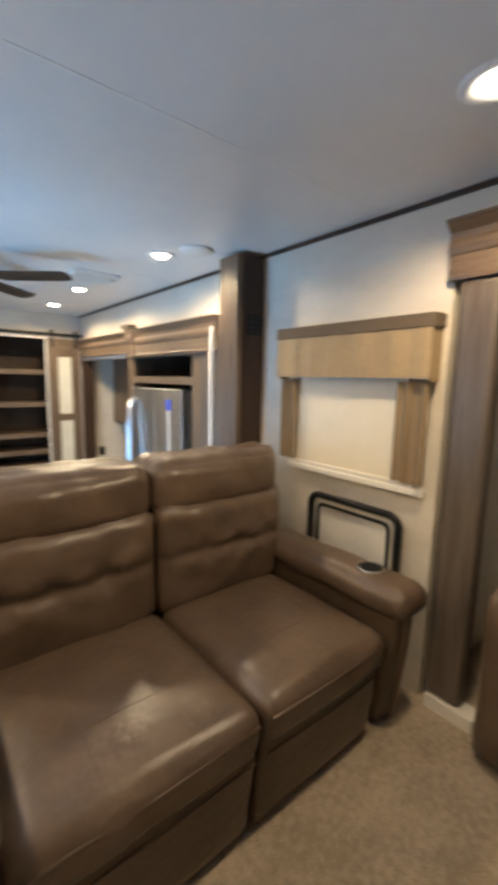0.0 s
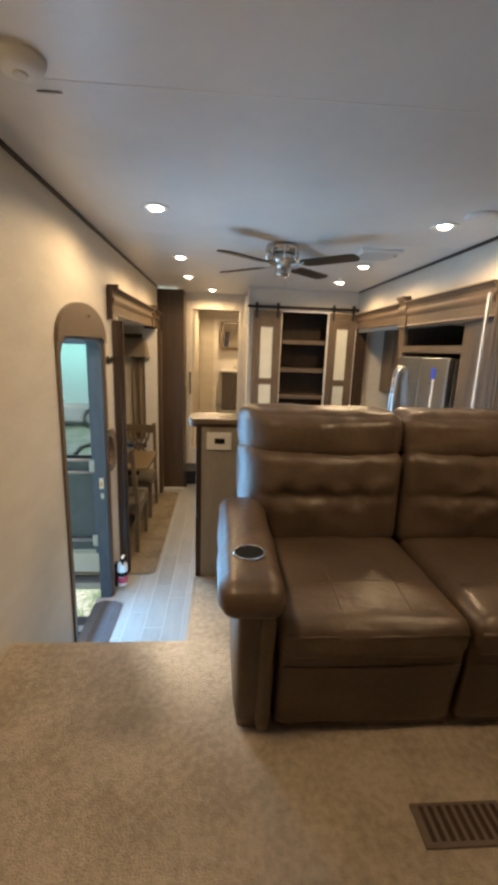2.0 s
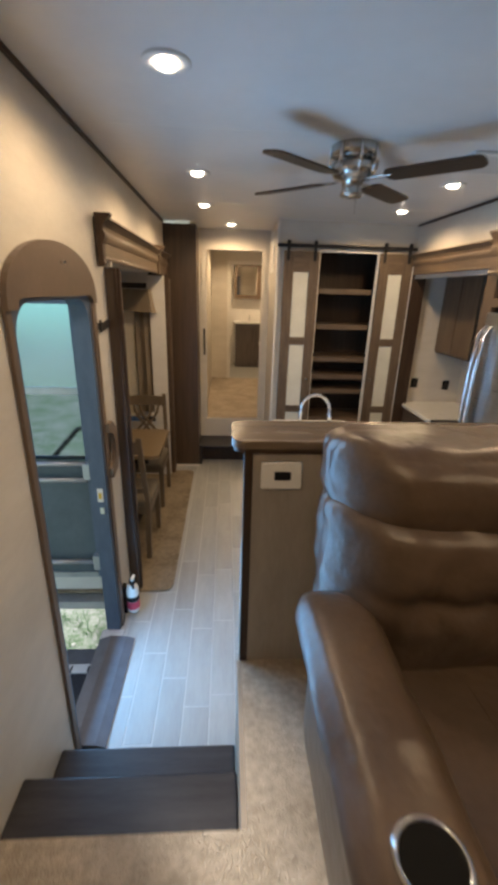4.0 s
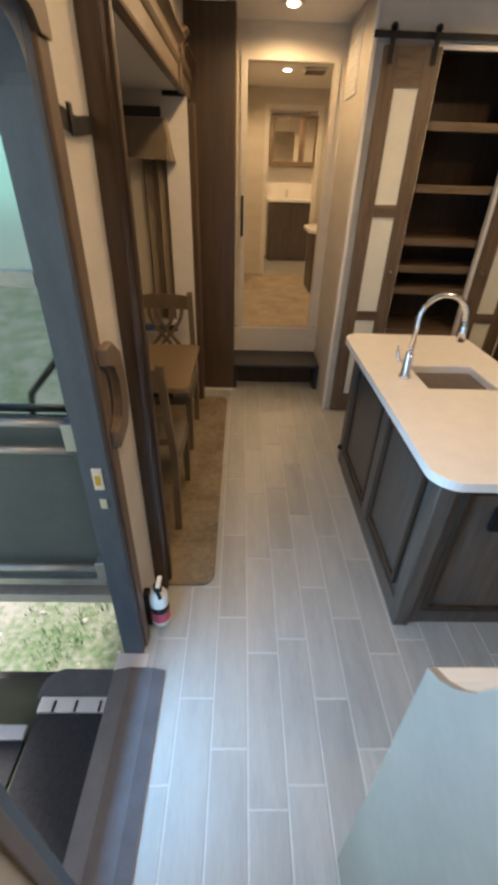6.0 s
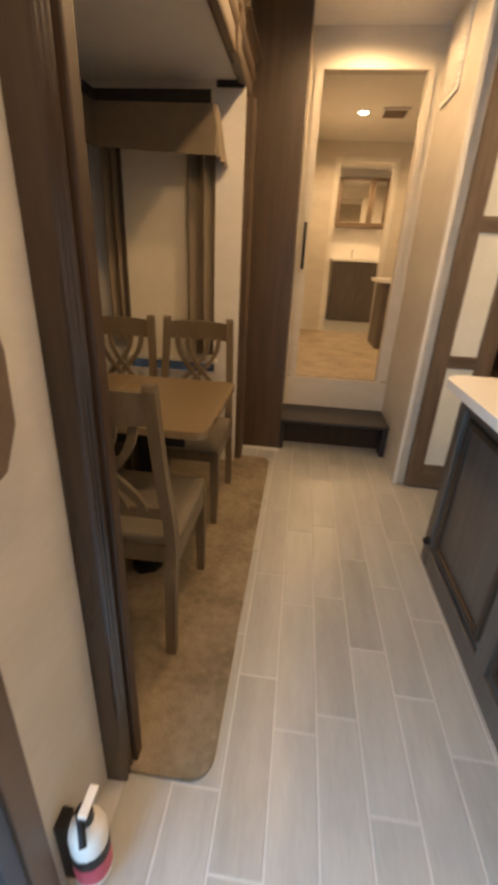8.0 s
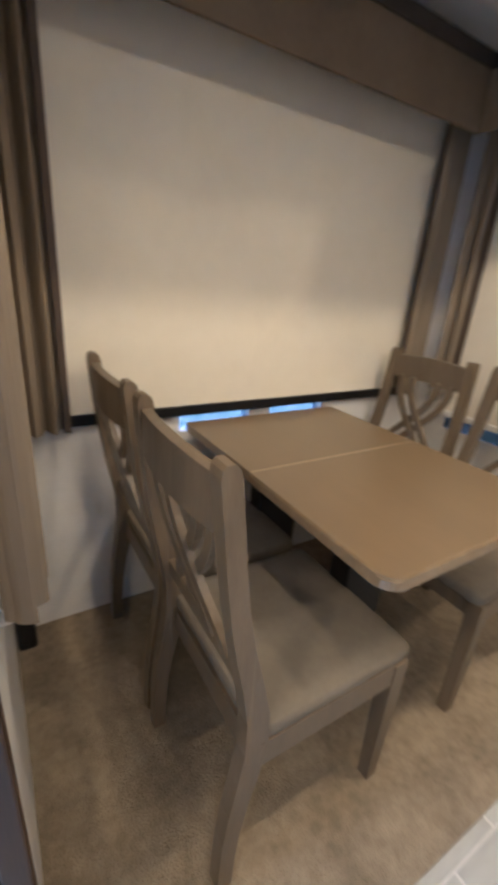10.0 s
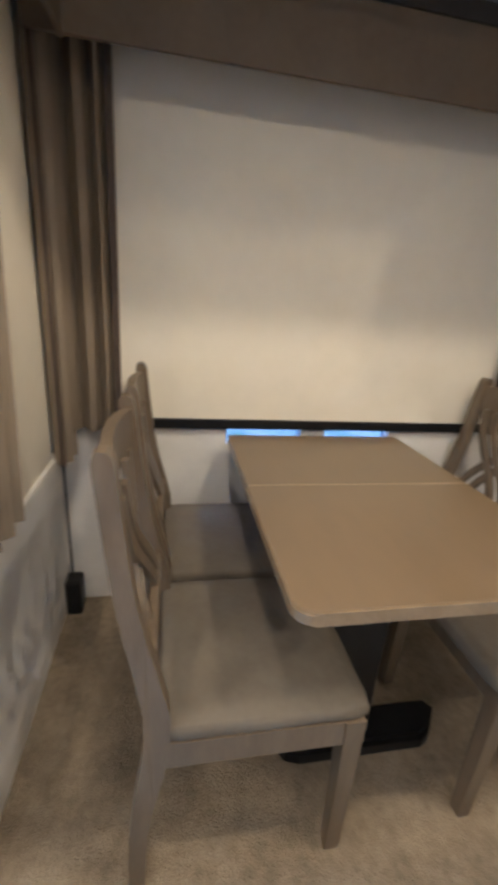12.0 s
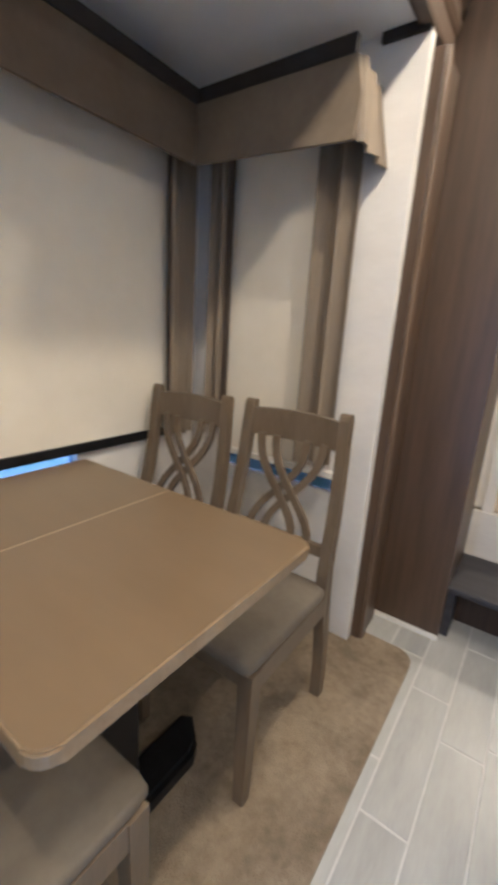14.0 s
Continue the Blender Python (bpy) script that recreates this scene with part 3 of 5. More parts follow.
# the door leaf, swung out at right angles to the wall
leaf = thing("screen_door", "open screen door with grey bars, dark lower panel and tinted upper pane", "door", (-1.28, 2.62, 0.34))
LY0, LY1 = 2.58, 2.615
part("stile", box(-1.00, -0.965, LY0, LY1, 0.34, 1.96, 0.004), M_DOORF, leaf)
part("stile", box(-1.66, -1.62, LY0, LY1, 0.34, 1.96, 0.004), M_DOORF, leaf)
part("top_rail", box(-1.62, -1.00, LY0, LY1, 1.92, 1.96), M_DOORF, leaf)
part("middle_rail", box(-1.62, -1.00, LY0, LY1, 1.475, 1.51), M_BARS, leaf)
part("bottom_rail", box(-1.62, -1.00, LY0, LY1, 0.34, 0.375), M_BARS, leaf)
part("lower_panel", box(-1.62, -1.00, LY0 + 0.012, LY1 - 0.012, 0.375, 1.0), M_PANEL, leaf)
part("kick_bar", tube([(-1.60, LY0 - 0.02, 0.465), (-0.99, LY0 - 0.02, 0.465)], 0.014), M_BARS, leaf, smooth=True)
part("grab_bar", tube([(-0.99, LY0 - 0.035, 1.10), (-1.28, LY0 - 0.035, 1.10), (-1.33, LY0 - 0.035, 1.085), (-1.345, LY0 - 0.035, 1.05), (-1.33, LY0 - 0.035, 1.02), (-1.28, LY0 - 0.035, 1.005), (-0.99, LY0 - 0.035, 1.005)], 0.013), M_BARS, leaf, smooth=True)
for z in (0.465, 1.05):
    part("bracket", box(-1.005, -0.965, LY0 - 0.05, LY0, z - 0.04, z + 0.055, 0.005), M_BARS, leaf)
part("pane", box(-1.62, -1.00, LY0 + 0.012, LY1 - 0.012, 1.51, 1.92), M_MIRG, leaf, "mirrored tinted pane")
part("pane", box(-1.62, -1.00, LY0 + 0.012, LY1 - 0.012, 1.10, 1.475), M_MIRD, leaf, "mirrored tinted pane")
part("lock_rail", box(-1.62, -1.00, LY0 + 0.004, LY1 - 0.004, 1.0, 1.10), M_PANEL, leaf)

# grab handle, strap and extinguisher by the door
bm = extrude_poly([(2.54, 1.33), (2.61, 1.33), (2.675, 1.28), (2.695, 1.20), (2.69, 1.10), (2.655, 1.04), (2.58, 1.02), (2.54, 1.02), (2.54, 1.08), (2.60, 1.10), (2.63, 1.15), (2.63, 1.21), (2.605, 1.26), (2.54, 1.28)], "x", XL + 0.012, XL + 0.038)
bmesh.ops.bevel(bm, geom=bm.edges[:], offset=0.005, segments=1, affect="EDGES")
solo("grab_handle", bm, M_BROWNP, "brown moulded grab handle beside the door", "handle")
s = thing("door_holder", "dark strap across the wall above the door handle", "strap", (XL, 2.75, 1.82))
part("strap", extrude_poly([(2.588, 1.80), (2.70, 1.788), (2.824, 1.80), (2.824, 1.838), (2.70, 1.826), (2.588, 1.838)], "x", XL + 0.001, XL + 0.008), M_BLACKT, s)
part("buckle", box(XL + 0.008, XL + 0.014, 2.64, 2.66, 1.785, 1.845), M_BLACK, s)

fe = thing("fire_extinguisher", "small white fire extinguisher with a red label by the door", "extinguisher", (XL + 0.055, 2.70, 0.06))
part("bottle", lathe([(0.01, 0), (0.036, 0.002), (0.04, 0.012), (0.04, 0.16), (0.034, 0.185), (0.016, 0.20), (0.014, 0.215)], XL + 0.062, 2.635, 0.04, 20), M_WHITE, fe, smooth=True)
part("label_band", lathe([(0.0405, 0), (0.041, 0.0), (0.041, 0.055), (0.0405, 0.055)], XL + 0.062, 2.635, 0.07, 20), M_RED, fe, "red label band")
part("band", lathe([(0.0405, 0), (0.0413, 0.0), (0.0413, 0.035), (0.0405, 0.035)], XL + 0.062, 2.635, 0.128, 20), M_BLACK, fe, "black band above the label")
part("neck", lathe([(0.018, 0), (0.018, 0.03)], XL + 0.062, 2.635, 0.242, 12), M_BLACK, fe)
part("lever", box(XL + 0.055, XL + 0.075, 2.62, 2.68, 0.268, 0.28, 0.003), M_WHITE, fe)
part("nozzle", tube([(XL + 0.062, 2.62, 0.262), (XL + 0.08, 2.59, 0.24)], 0.008), M_BLACK, fe)
part("bracket", box(XL + 0.001, XL + 0.024, 2.615, 2.655, 0.03, 0.23), M_BLACK, fe)

# ---- half wall behind the sofa ----
hw = thing("wall_half", "grey-beige half wall with a wood cap between living room and kitchen", "half wall", (0.6, 1.68, 0), kind="structure")
prof = [(1.60, 0.0), (1.60, 1.548), (1.745, 1.548), (1.745, 1.27), (1.752, 1.21), (1.772, 1.155), (1.80, 1.11), (1.83, 1.075), (1.865, 1.05), (1.865, 0.0)]
part("body", extrude_poly([(a, b) for a, b in prof], "x", -0.155, XR), M_WALL, hw)
part("end_panel", extrude_poly([(a, b) for a, b in prof], "x", -0.17, -0.155), M_GREYW, hw, "white shaped end panel")
# darker than the wall vinyl: the shade behind the sofa is in its colour
part("front_panel", box(-0.15, 1.40, 1.592, 1.60, PLAT, 1.548), M_GREIGE, hw, "wall panel facing the sofa, its shade painted grey-brown")
part("corner_strip", box(-0.178, -0.15, 1.588, 1.612, PLAT, 1.548, 0.003), M_DARKV, hw, "dark corner strip")
part("cap", extrude_poly(round_rect(-0.215, 1.45, 1.575, 1.79, 0.045, 6, (1, 0, 0, 1)), "z", 1.564, 1.588), M_CAP, hw, "satin brown wood cap")
part("cap_edge", extrude_poly(round_rect(-0.208, 1.45, 1.582, 1.783, 0.04, 6, (1, 0, 0, 1)), "z", 1.548, 1.564), M_DARKV, hw)
th = thing("control_panel", "white thermostat panel with a dark display on the half wall", "thermostat", (-0.06, 1.59, 1.47))
part("housing", box(-0.125, 0.0, 1.575, 1.591, 1.432, 1.522, 0.006), M_WHITE, th)
part("display", box(-0.085, -0.035, 1.572, 1.575, 1.465, 1.492), M_BLACK, th)
so = thing("outlet", "white outlet low on the half wall", "outlet", (0.210, 1.59, 1.022))
part("plate", box(0.175, 0.245, 1.585, 1.591, 0.967, 1.077, 0.002), M_WHITE, so)
part("socket", box(0.195, 0.225, 1.582, 1.585, 0.987, 1.057, 0.001), M_TRIMW, so)

# ---- living room ----
sofa = thing("sofa", "brown leather two-seat reclining sofa with cup holders", "sofa", (0.70, 1.1, PLAT))


def sofa_back(x0, x1, seed, outer):
    cx = (x0 + x1) / 2
    d = [(cx + k * 0.15, 1.17, 1.345, 0.075, (0, 0.024, 0)) for k in (-1, 0, 1)]
    for name, bm in (("back_cushion", cushion(x0, x1, 1.17, 1.44, 1.12, 1.535, 0.055, 40, (0, 0.03, 0), 0.011, seed, d, (1.345, 0.008))),
                     ("headrest", cushion(x0, x1, 1.205, 1.47, 1.485, 1.69, 0.06, 26, (0.005, 0.03, 0.008), 0.011, seed + 4))):
        for vt in bm.verts:
            out = vt.co.x - x0 if outer < 0 else x1 - vt.co.x
            if out < 0.16:
                vt.co.y += 0.15 * (1 - max(out, 0.0) / 0.16) ** 2 * (1.46 - vt.co.y) / 0.27
        part(name, bm, M_LEATHER, sofa, smooth=True)


def seat_top(x0, x1, x, y):
    u, v = (2 * x - x0 - x1) / (x1 - x0), (2 * y - 1.82) / 0.62
    return 1.155 + 0.030 * (1 - u * u) * (1 - v * v)


sofa_back(0.025, 0.712, 1.0, -1)
sofa_back(0.718, 1.39, 2.0, 1)
for x0, x1, s in ((0.125, 0.722, 3.0), (0.728, 1.27, 5.0)):
    c = part("seat_cushion", cushion(x0, x1, 0.598, 1.22, 1.02, 1.155, 0.05, 24, (0, 0.006, 0.03), 0.004, s), M_LEATHER, sofa, smooth=True)
    cx = (x0 + x1) / 2
    ys = [0.66 + 0.05 * k for k in range(10)]
    for k in (-0.10, 0.12):
        part("seam", tube([(cx + k, y, seat_top(x0, x1, cx + k, y) - 0.0005) for y in ys], 0.0018, 6), M_SEAM, c)
    xs = [x0 + 0.05 + (x1 - x0 - 0.10) * k / 9 for k in range(10)]
    part("seam", tube([(x, 0.80, seat_top(x0, x1, x, 0.80) - 0.0005) for x in xs], 0.0018, 6), M_SEAM, c)
    part("piping", tube([(x0 + 0.02, 0.600, 1.118), (cx, 0.597, 1.116), (x1 - 0.02, 0.600, 1.118)], 0.005, 8), M_LEATHER, c, smooth=True)
    bm = cushion(x0 + 0.005, x1 - 0.005, 0.612, 0.76, PLAT + 0.02, 1.09, 0.03, 12, (0, 0.006, 0), 0.004, s + 2)
    for vt in bm.verts:
        vt.co.y += 0.035 * (1.1 - vt.co.z) / 0.36
    part("footrest", bm, M_LEATHER, sofa, smooth=True)
    part("seam", tube([(x0 + 0.02, 0.617, 1.0), (cx, 0.611, 0.998), (x1 - 0.02, 0.617, 1.0)], 0.003, 6), M_SEAM, c)
    part("front_board", box(x0 + 0.01, x1 - 0.01, 0.655, 0.70, PLAT + 0.01, 0.82, 0.01), M_LEATHER, sofa)
part("base", box(0.10, 1.31, 0.70, 1.33, PLAT, 0.98, 0.02), M_LEATHER, sofa)
part("back_shell", cushion(0.05, 1.365, 1.38, 1.52, 1.30, 1.62, 0.055, 10, (0, 0, 0), 0.003), M_LEATHER, sofa, smooth=True)
part("rear_board", box(0.14, 1.27, 1.36, 1.46, 0.80, 1.36, 0.02), M_LEATHER, sofa)


def sofa_arm(x0, x1, outer):
    bm = cushion(x0 + 0.045, x1 - 0.012, 0.60, 1.33, PLAT + 0.005, 1.27, 0.03, 8, (0.004, 0.006, 0), 0.003, outer)
    for vt in bm.verts:
        if vt.co.y < 0.8:
            vt.co.y += 0.05 * (1.27 - vt.co.z) / 0.54
    side = part("arm", bm, M_LEATHER, sofa, smooth=True)
    part("arm_pad", cushion(x0 - 0.01, x1 + 0.01, 0.545, 1.30, 1.195, 1.305, 0.05, 14, (0.004, 0.0, 0.012), 0.004, outer + 1), M_LEATHER, sofa, smooth=True)
    cx = (x0 + x1) / 2
    cup = part("cup_holder", lathe([(0.050, 0.0), (0.053, 0.006), (0.050, 0.011), (0.045, 0.011), (0.044, 0.004)], cx, 0.74, 1.307, 26), M_CHROME, sofa, "chrome cup holder rim", smooth=True)
    # flat disc in place of a recess, the dark of its depth painted black
    part("well", lathe([(0.0452, 0.0), (0.0452, 0.002)], cx, 0.74, 1.3148, 26), M_WELL, cup)
    bm = cushion(cx + 0.028, x1 - 0.008, 0.583, 0.66, PLAT + 0.01, 1.20, 0.02, 8, (0, 0.004, 0), 0.002, outer + 2)
    for vt in bm.verts:
        vt.co.y += 0.05 * (1.27 - vt.co.z) / 0.54
    part("front_strip", bm, M_LEATHER, sofa, smooth=True)


sofa_arm(-0.045, 0.125, 7.0)
sofa_arm(1.265, 1.425, 9.0)
for x, k in ((0.031, 1), (1.384, -1)):
    part("piping", tube([(x + 0.02 * k, 1.36, 1.28), (x, 1.405, 1.36), (x - 0.002 * k, 1.41, 1.50), (x + 0.004 * k, 1.41, 1.62), (x + 0.03 * k, 1.405, 1.672)], 0.005, 8), M_LEATHER, sofa, smooth=True)
part("recline_button", box(0.118, 0.13, 0.66, 0.69, 1.06, 1.10, 0.004), M_CHROME, sofa)

vent = thing("floor_vent", "brown slotted floor register set in the carpet", "vent", (0.60, 0.36, PLAT))
part("frame", box(0.475, 0.725, 0.31, 0.415, PLAT - 0.002, PLAT + 0.008, 0.003), M_BROWNP, vent)
for i in range(9):
    x = 0.495 + i * 0.025
    part("slat", box(x, x + 0.012, 0.322, 0.403, PLAT + 0.008, PLAT + 0.011), M_DARKV, vent)


def folded(axis, a, b, depth0, depth1, z0, z1, folds, gather=1.0):
    """A hanging cloth with folds; axis 'x' hangs along x, 'y' along y. Thickness is real."""
    n = folds * 12
    front, back = [], []
    for i in range(n + 1):
        s = i / n
        u = a + (b - a) * s
        w = 0.5 + 0.42 * math.sin(s * folds * 2 * math.pi + 0.7 * math.sin(9 * s)) + 0.08 * math.sin(s * folds * 5.3 * math.pi)
        d = depth0 + (depth1 - depth0) * w
        t = 0.006 if depth1 > depth0 else -0.006
        front.append((u, d + t))
        back.append((u, d))
    pts = front + back[::-1]
    if axis == "y":
        pts = [(d, u) for u, d in pts]
    bm = extrude_poly(pts, "z", z0, z1)
    return bm


win = thing("window_1", "window behind a lowered cream shade above the sofa arm", "window", (XR, 1.06, 1.57), kind="structure")
part("shade", box(XR - 0.022, XR - 0.004, 0.77, 1.37, 1.60, 2.02), M_SHADE, win, "lowered cream roller shade")
part("shade_bar", box(XR - 0.03, XR - 0.004, 0.72, 1.39, 1.582, 1.602, 0.003), M_TRIMW, win)
part("window_sill", box(XR - 0.035, XR - 0.001, 0.68, 1.40, 1.555, 1.582, 0.004), M_COUNTER, win, "cream window sill")
vl = thing("valance", "tan fabric valance with a brown top band", "valance", (XR, 1.06, 2.0))
part("skirt", folded("y", 0.665, 1.46, XR - 0.065, XR - 0.077, 2.006, 2.185, 6), M_VAL, vl)
part("return", box(XR - 0.065, XR - 0.001, 0.665, 0.677, 1.995, 2.185), M_VAL, vl)
part("return", box(XR - 0.065, XR - 0.001, 1.448, 1.46, 1.995, 2.185), M_VAL, vl)
part("band", box(XR - 0.08, XR - 0.001, 0.655, 1.468, 2.185, 2.236, 0.004), M_VALD, vl, "brown top band")
for a, b, z in ((1.35, 1.445, 1.605), (0.675, 0.80, 1.605)):
    solo("curtain", folded("y", a, b, XR - 0.03, XR - 0.058, z, 1.993, 2), M_CURTT, "short tan curtain panel beside the shaded window", "curtain", group="living room curtains")

# folded black tray frame leaning on the wall
tr = thing("folding_frame", "black tubular folding frame against the wall", "frame", (XR - 0.05, 1.0, 1.2))
ring = [(XR - 0.03, y, z) for y, z in round_rect(0.765, 1.235, 1.10, 1.455, 0.05, 6)]
part("tube_frame", tube(ring, 0.017, 10, closed=True), M_BLACK, tr, smooth=True)
ring = [(XR - 0.028, y, z) for y, z in round_rect(0.81, 1.19, 1.12, 1.41, 0.03, 5)]
part("inner_frame", tube(ring, 0.008, 8, closed=True), M_BLACK, tr, smooth=True)
part("panel", box(XR - 0.02, XR - 0.008, 0.79, 1.21, 1.12, 1.42), M_WALLW, tr, "pale panel")
part("leg", box(XR - 0.06, XR - 0.002, 0.80, 0.83, PLAT, 1.12), M_BLACK, tr)
part("leg", box(XR - 0.06, XR - 0.002, 1.17, 1.20, PLAT, 1.12), M_BLACK, tr)

# opening of the living room slide-out
lt = thing("trim_living_slide", "fluted dark wood post and moulded crown of the living room slide-out", "trim", (XR, 0.5, PLAT), kind="structure")
part("post", box(XR - 0.02, XR + 0.06, 0.475, 0.615, PLAT + 0.05, 2.34, 0.02), M_ISLAND, lt)
part("crown", crown(-2.7, 0.65, XR - 0.001, 2.34, 2.53, -1), M_WOODY, lt)
part("base_block", box(XR - 0.03, XR + 0.05, 0.42, 0.60, PLAT, PLAT + 0.05), M_WALLW, lt)

rc = thing("recliner", "brown leather recliner in the living room slide-out", "armchair", (1.95, -0.1, PLAT))
part("arm", cushion(1.43, 2.28, 0.15, 0.39, PLAT + 0.01, 1.355, 0.06, 10, (0.01, 0.01, 0.012), 0.005, 3), M_LEATHER, rc, smooth=True)
part("arm", cushion(1.44, 2.28, -0.76, -0.56, PLAT + 0.01, 1.28, 0.06, 10, (0.01, 0.01, 0.012), 0.005, 5), M_LEATHER, rc, smooth=True)
part("seat_cushion", cushion(1.46, 2.1, -0.56, 0.12, 0.95, 1.16, 0.07, 10, (0.01, 0.0, 0.03), 0.005, 6), M_LEATHER, rc, smooth=True)
part("base", box(1.50, 2.2, -0.58, 0.14, PLAT, 0.97, 0.02), M_LEATHER, rc)
part("back", cushion(2.05, 2.40, -0.60, 0.16, 1.0, 1.72, 0.09, 10, (0.03, 0.0, 0.02), 0.007, 8), M_LEATHER, rc, smooth=True)

# column between living room and kitchen slide-out
co = thing("column", "dark wood column with a fluted pilaster and a black vent", "column", (1.52, 1.75, 0), kind="structure")
part("core", box(1.445, XR - 0.001, 1.66, 1.84, PLAT, CEIL - 0.02), M_DARKV, co)
part("pilaster", fluted(1.665, 1.835, 1.444, PLAT, CEIL - 0.021, -0.55, 4), M_WOODV, co, "fluted light wood face")
part("vent", box(1.475, 1.575, 1.648, 1.66, 2.22, 2.33, 0.003), M_BLACK, co)
for i in range(4):
    part("slat", box(1.48, 1.57, 1.644, 1.648, 2.235 + i * 0.024, 2.245 + i * 0.024), M_BLACKT, co)

# ---- ceiling things ----
lamp_head = thing("ceiling_lamp", "small round recessed ceiling lamp, lit warm white", "ceiling lamp", (*LAMPS[0], CEIL), group="recessed ceiling lamps", world_parts=False)
part("rim", lathe([(0.034, 0.0), (0.074, 0.0), (0.076, -0.004), (0.070, -0.008), (0.050, -0.006), (0.0385, -0.002)], sides=24), M_WHITE, lamp_head, smooth=True)
part("lens", lathe([(0.038, -0.001), (0.036, -0.008), (0.024, -0.015), (0.002, -0.018)], sides=20), M_LAMP, lamp_head, "glowing lens", smooth=True)
UPLAMPS = [(-0.06, 7.1), (0.2, 9.1)]
for x, y in LAMPS[1:] + UPLAMPS:
    copy_thing(lamp_head, pose(x, y, CEIL))
spot_data = bpy.data.lights.new("lamp_light", "SPOT")
spot_data.spot_size, spot_data.spot_blend = radians(168), 0.45
spot_data.shadow_soft_size, spot_data.energy, spot_data.color = 0.03, LAMP_WATTS, LAMP_COLOUR
hall_data = spot_data.copy()
hall_data.energy = 9.5
bath_data = spot_data.copy()
bath_data.energy = 20.0
for x, y in LAMPS + UPLAMPS + [(-0.42, 0.36)]:
    ob = new("lamp_light", hall_data if (x, y) == LAMPS[3] else bath_data if (x, y) in UPLAMPS else spot_data)
    ob.matrix_basis = pose(x, y, CEIL - 0.035)
for x, y in [(-0.42, 0.36)]:
    copy_thing(lamp_head, pose(x, y, CEIL))

FX, FY = 0.35, 2.66
fan = thing("ceiling_fan", "nickel hugger ceiling fan with dark blades, at rest", "ceiling fan", (FX, FY, CEIL), world_parts=False)
part("canopy", lathe([(0.02, 0.0), (0.105, 0.0), (0.11, -0.01), (0.108, -0.05), (0.095, -0.06), (0.02, -0.062)], sides=30), M_NICKEL, fan, smooth=True)
for k in range(8):
    a = k * math.pi / 4
    x, y = 0.112 * math.cos(a), 0.112 * math.sin(a)
    part("rib", tube([(x * 0.95, y * 0.95, -0.005), (x * 1.04, y * 1.04, -0.06), (x * 0.85, y * 0.85, -0.115)], 0.007, 8), M_CHROME, fan, smooth=True)
part("motor", lathe([(0.02, -0.055), (0.085, -0.06), (0.10, -0.08), (0.10, -0.11), (0.085, -0.13), (0.05, -0.14), (0.045, -0.18), (0.052, -0.19), (0.048, -0.205), (0.01, -0.21)], sides=30), M_NICKEL, fan, smooth=True)
part("pull_chain", tube([(0.03, 0.02, -0.2), (0.03, 0.02, -0.27)], 0.002, 6), M_CHROME, fan)
for ang in (46, 137, 221, 318):
    m = pose(0, 0, -0.135, 0, 0, ang)
    bm = box(0.07, 0.19, -0.012, 0.012, -0.004, 0.004, 0.002)
    bm.transform(m)
    arm = part("blade_arm", bm, M_NICKEL, fan)
    bm = extrude_poly(round_rect(0.16, 0.57, -0.056, 0.056, 0.04, 6), "z", -0.004, 0.004)
    bm.transform(m @ pose(0, 0, 0, -9, 0, 0))
    part("blade", bm, M_DARKV, arm, "dark brown blade")

ac = thing("ceiling_vent", "white square ceiling air grille", "vent", (1.05, 2.78, CEIL))
part("plate", box(0.90, 1.20, 2.63, 2.93, CEIL - 0.02, CEIL - 0.001, 0.006), M_WHITE, ac)
for i in range(8):
    part("slat", box(0.92, 1.18, 2.65 + i * 0.034, 2.665 + i * 0.034, CEIL - 0.026, CEIL - 0.02), M_TRIMW, ac)
part("knob", lathe([(0.002, -0.03), (0.010, -0.03), (0.010, -0.02)], 1.17, 2.70, CEIL, 10), M_BLACK, ac)
sd = thing("smoke_detector", "white round smoke detector on the ceiling", "smoke detector", (-0.59, 0.85, CEIL))
part("body", lathe([(0.01, -0.038), (0.04, -0.036), (0.058, -0.024), (0.065, -0.01), (0.066, -0.001)], -0.59, 0.85, CEIL, 28), M_WHITE, sd, smooth=True)
part("sensor", lathe([(0.002, -0.044), (0.018, -0.043), (0.02, -0.037)], -0.59, 0.85, CEIL, 14), M_TRIMW, sd)
sl = solo("ceiling_slot", box(-0.605, -0.535, 0.992, 0.998, CEIL - 0.004, CEIL - 0.001), M_GREIGE, "small brown strip on the ceiling", "strip")
sd2 = thing("ceiling_speaker", "white round speaker on the ceiling", "speaker", (1.27, 1.83, CEIL))
part("body", lathe([(0.01, -0.02), (0.07, -0.018), (0.085, -0.008), (0.086, -0.001)], 1.27, 1.83, CEIL, 28), M_WHITE, sd2, smooth=True)

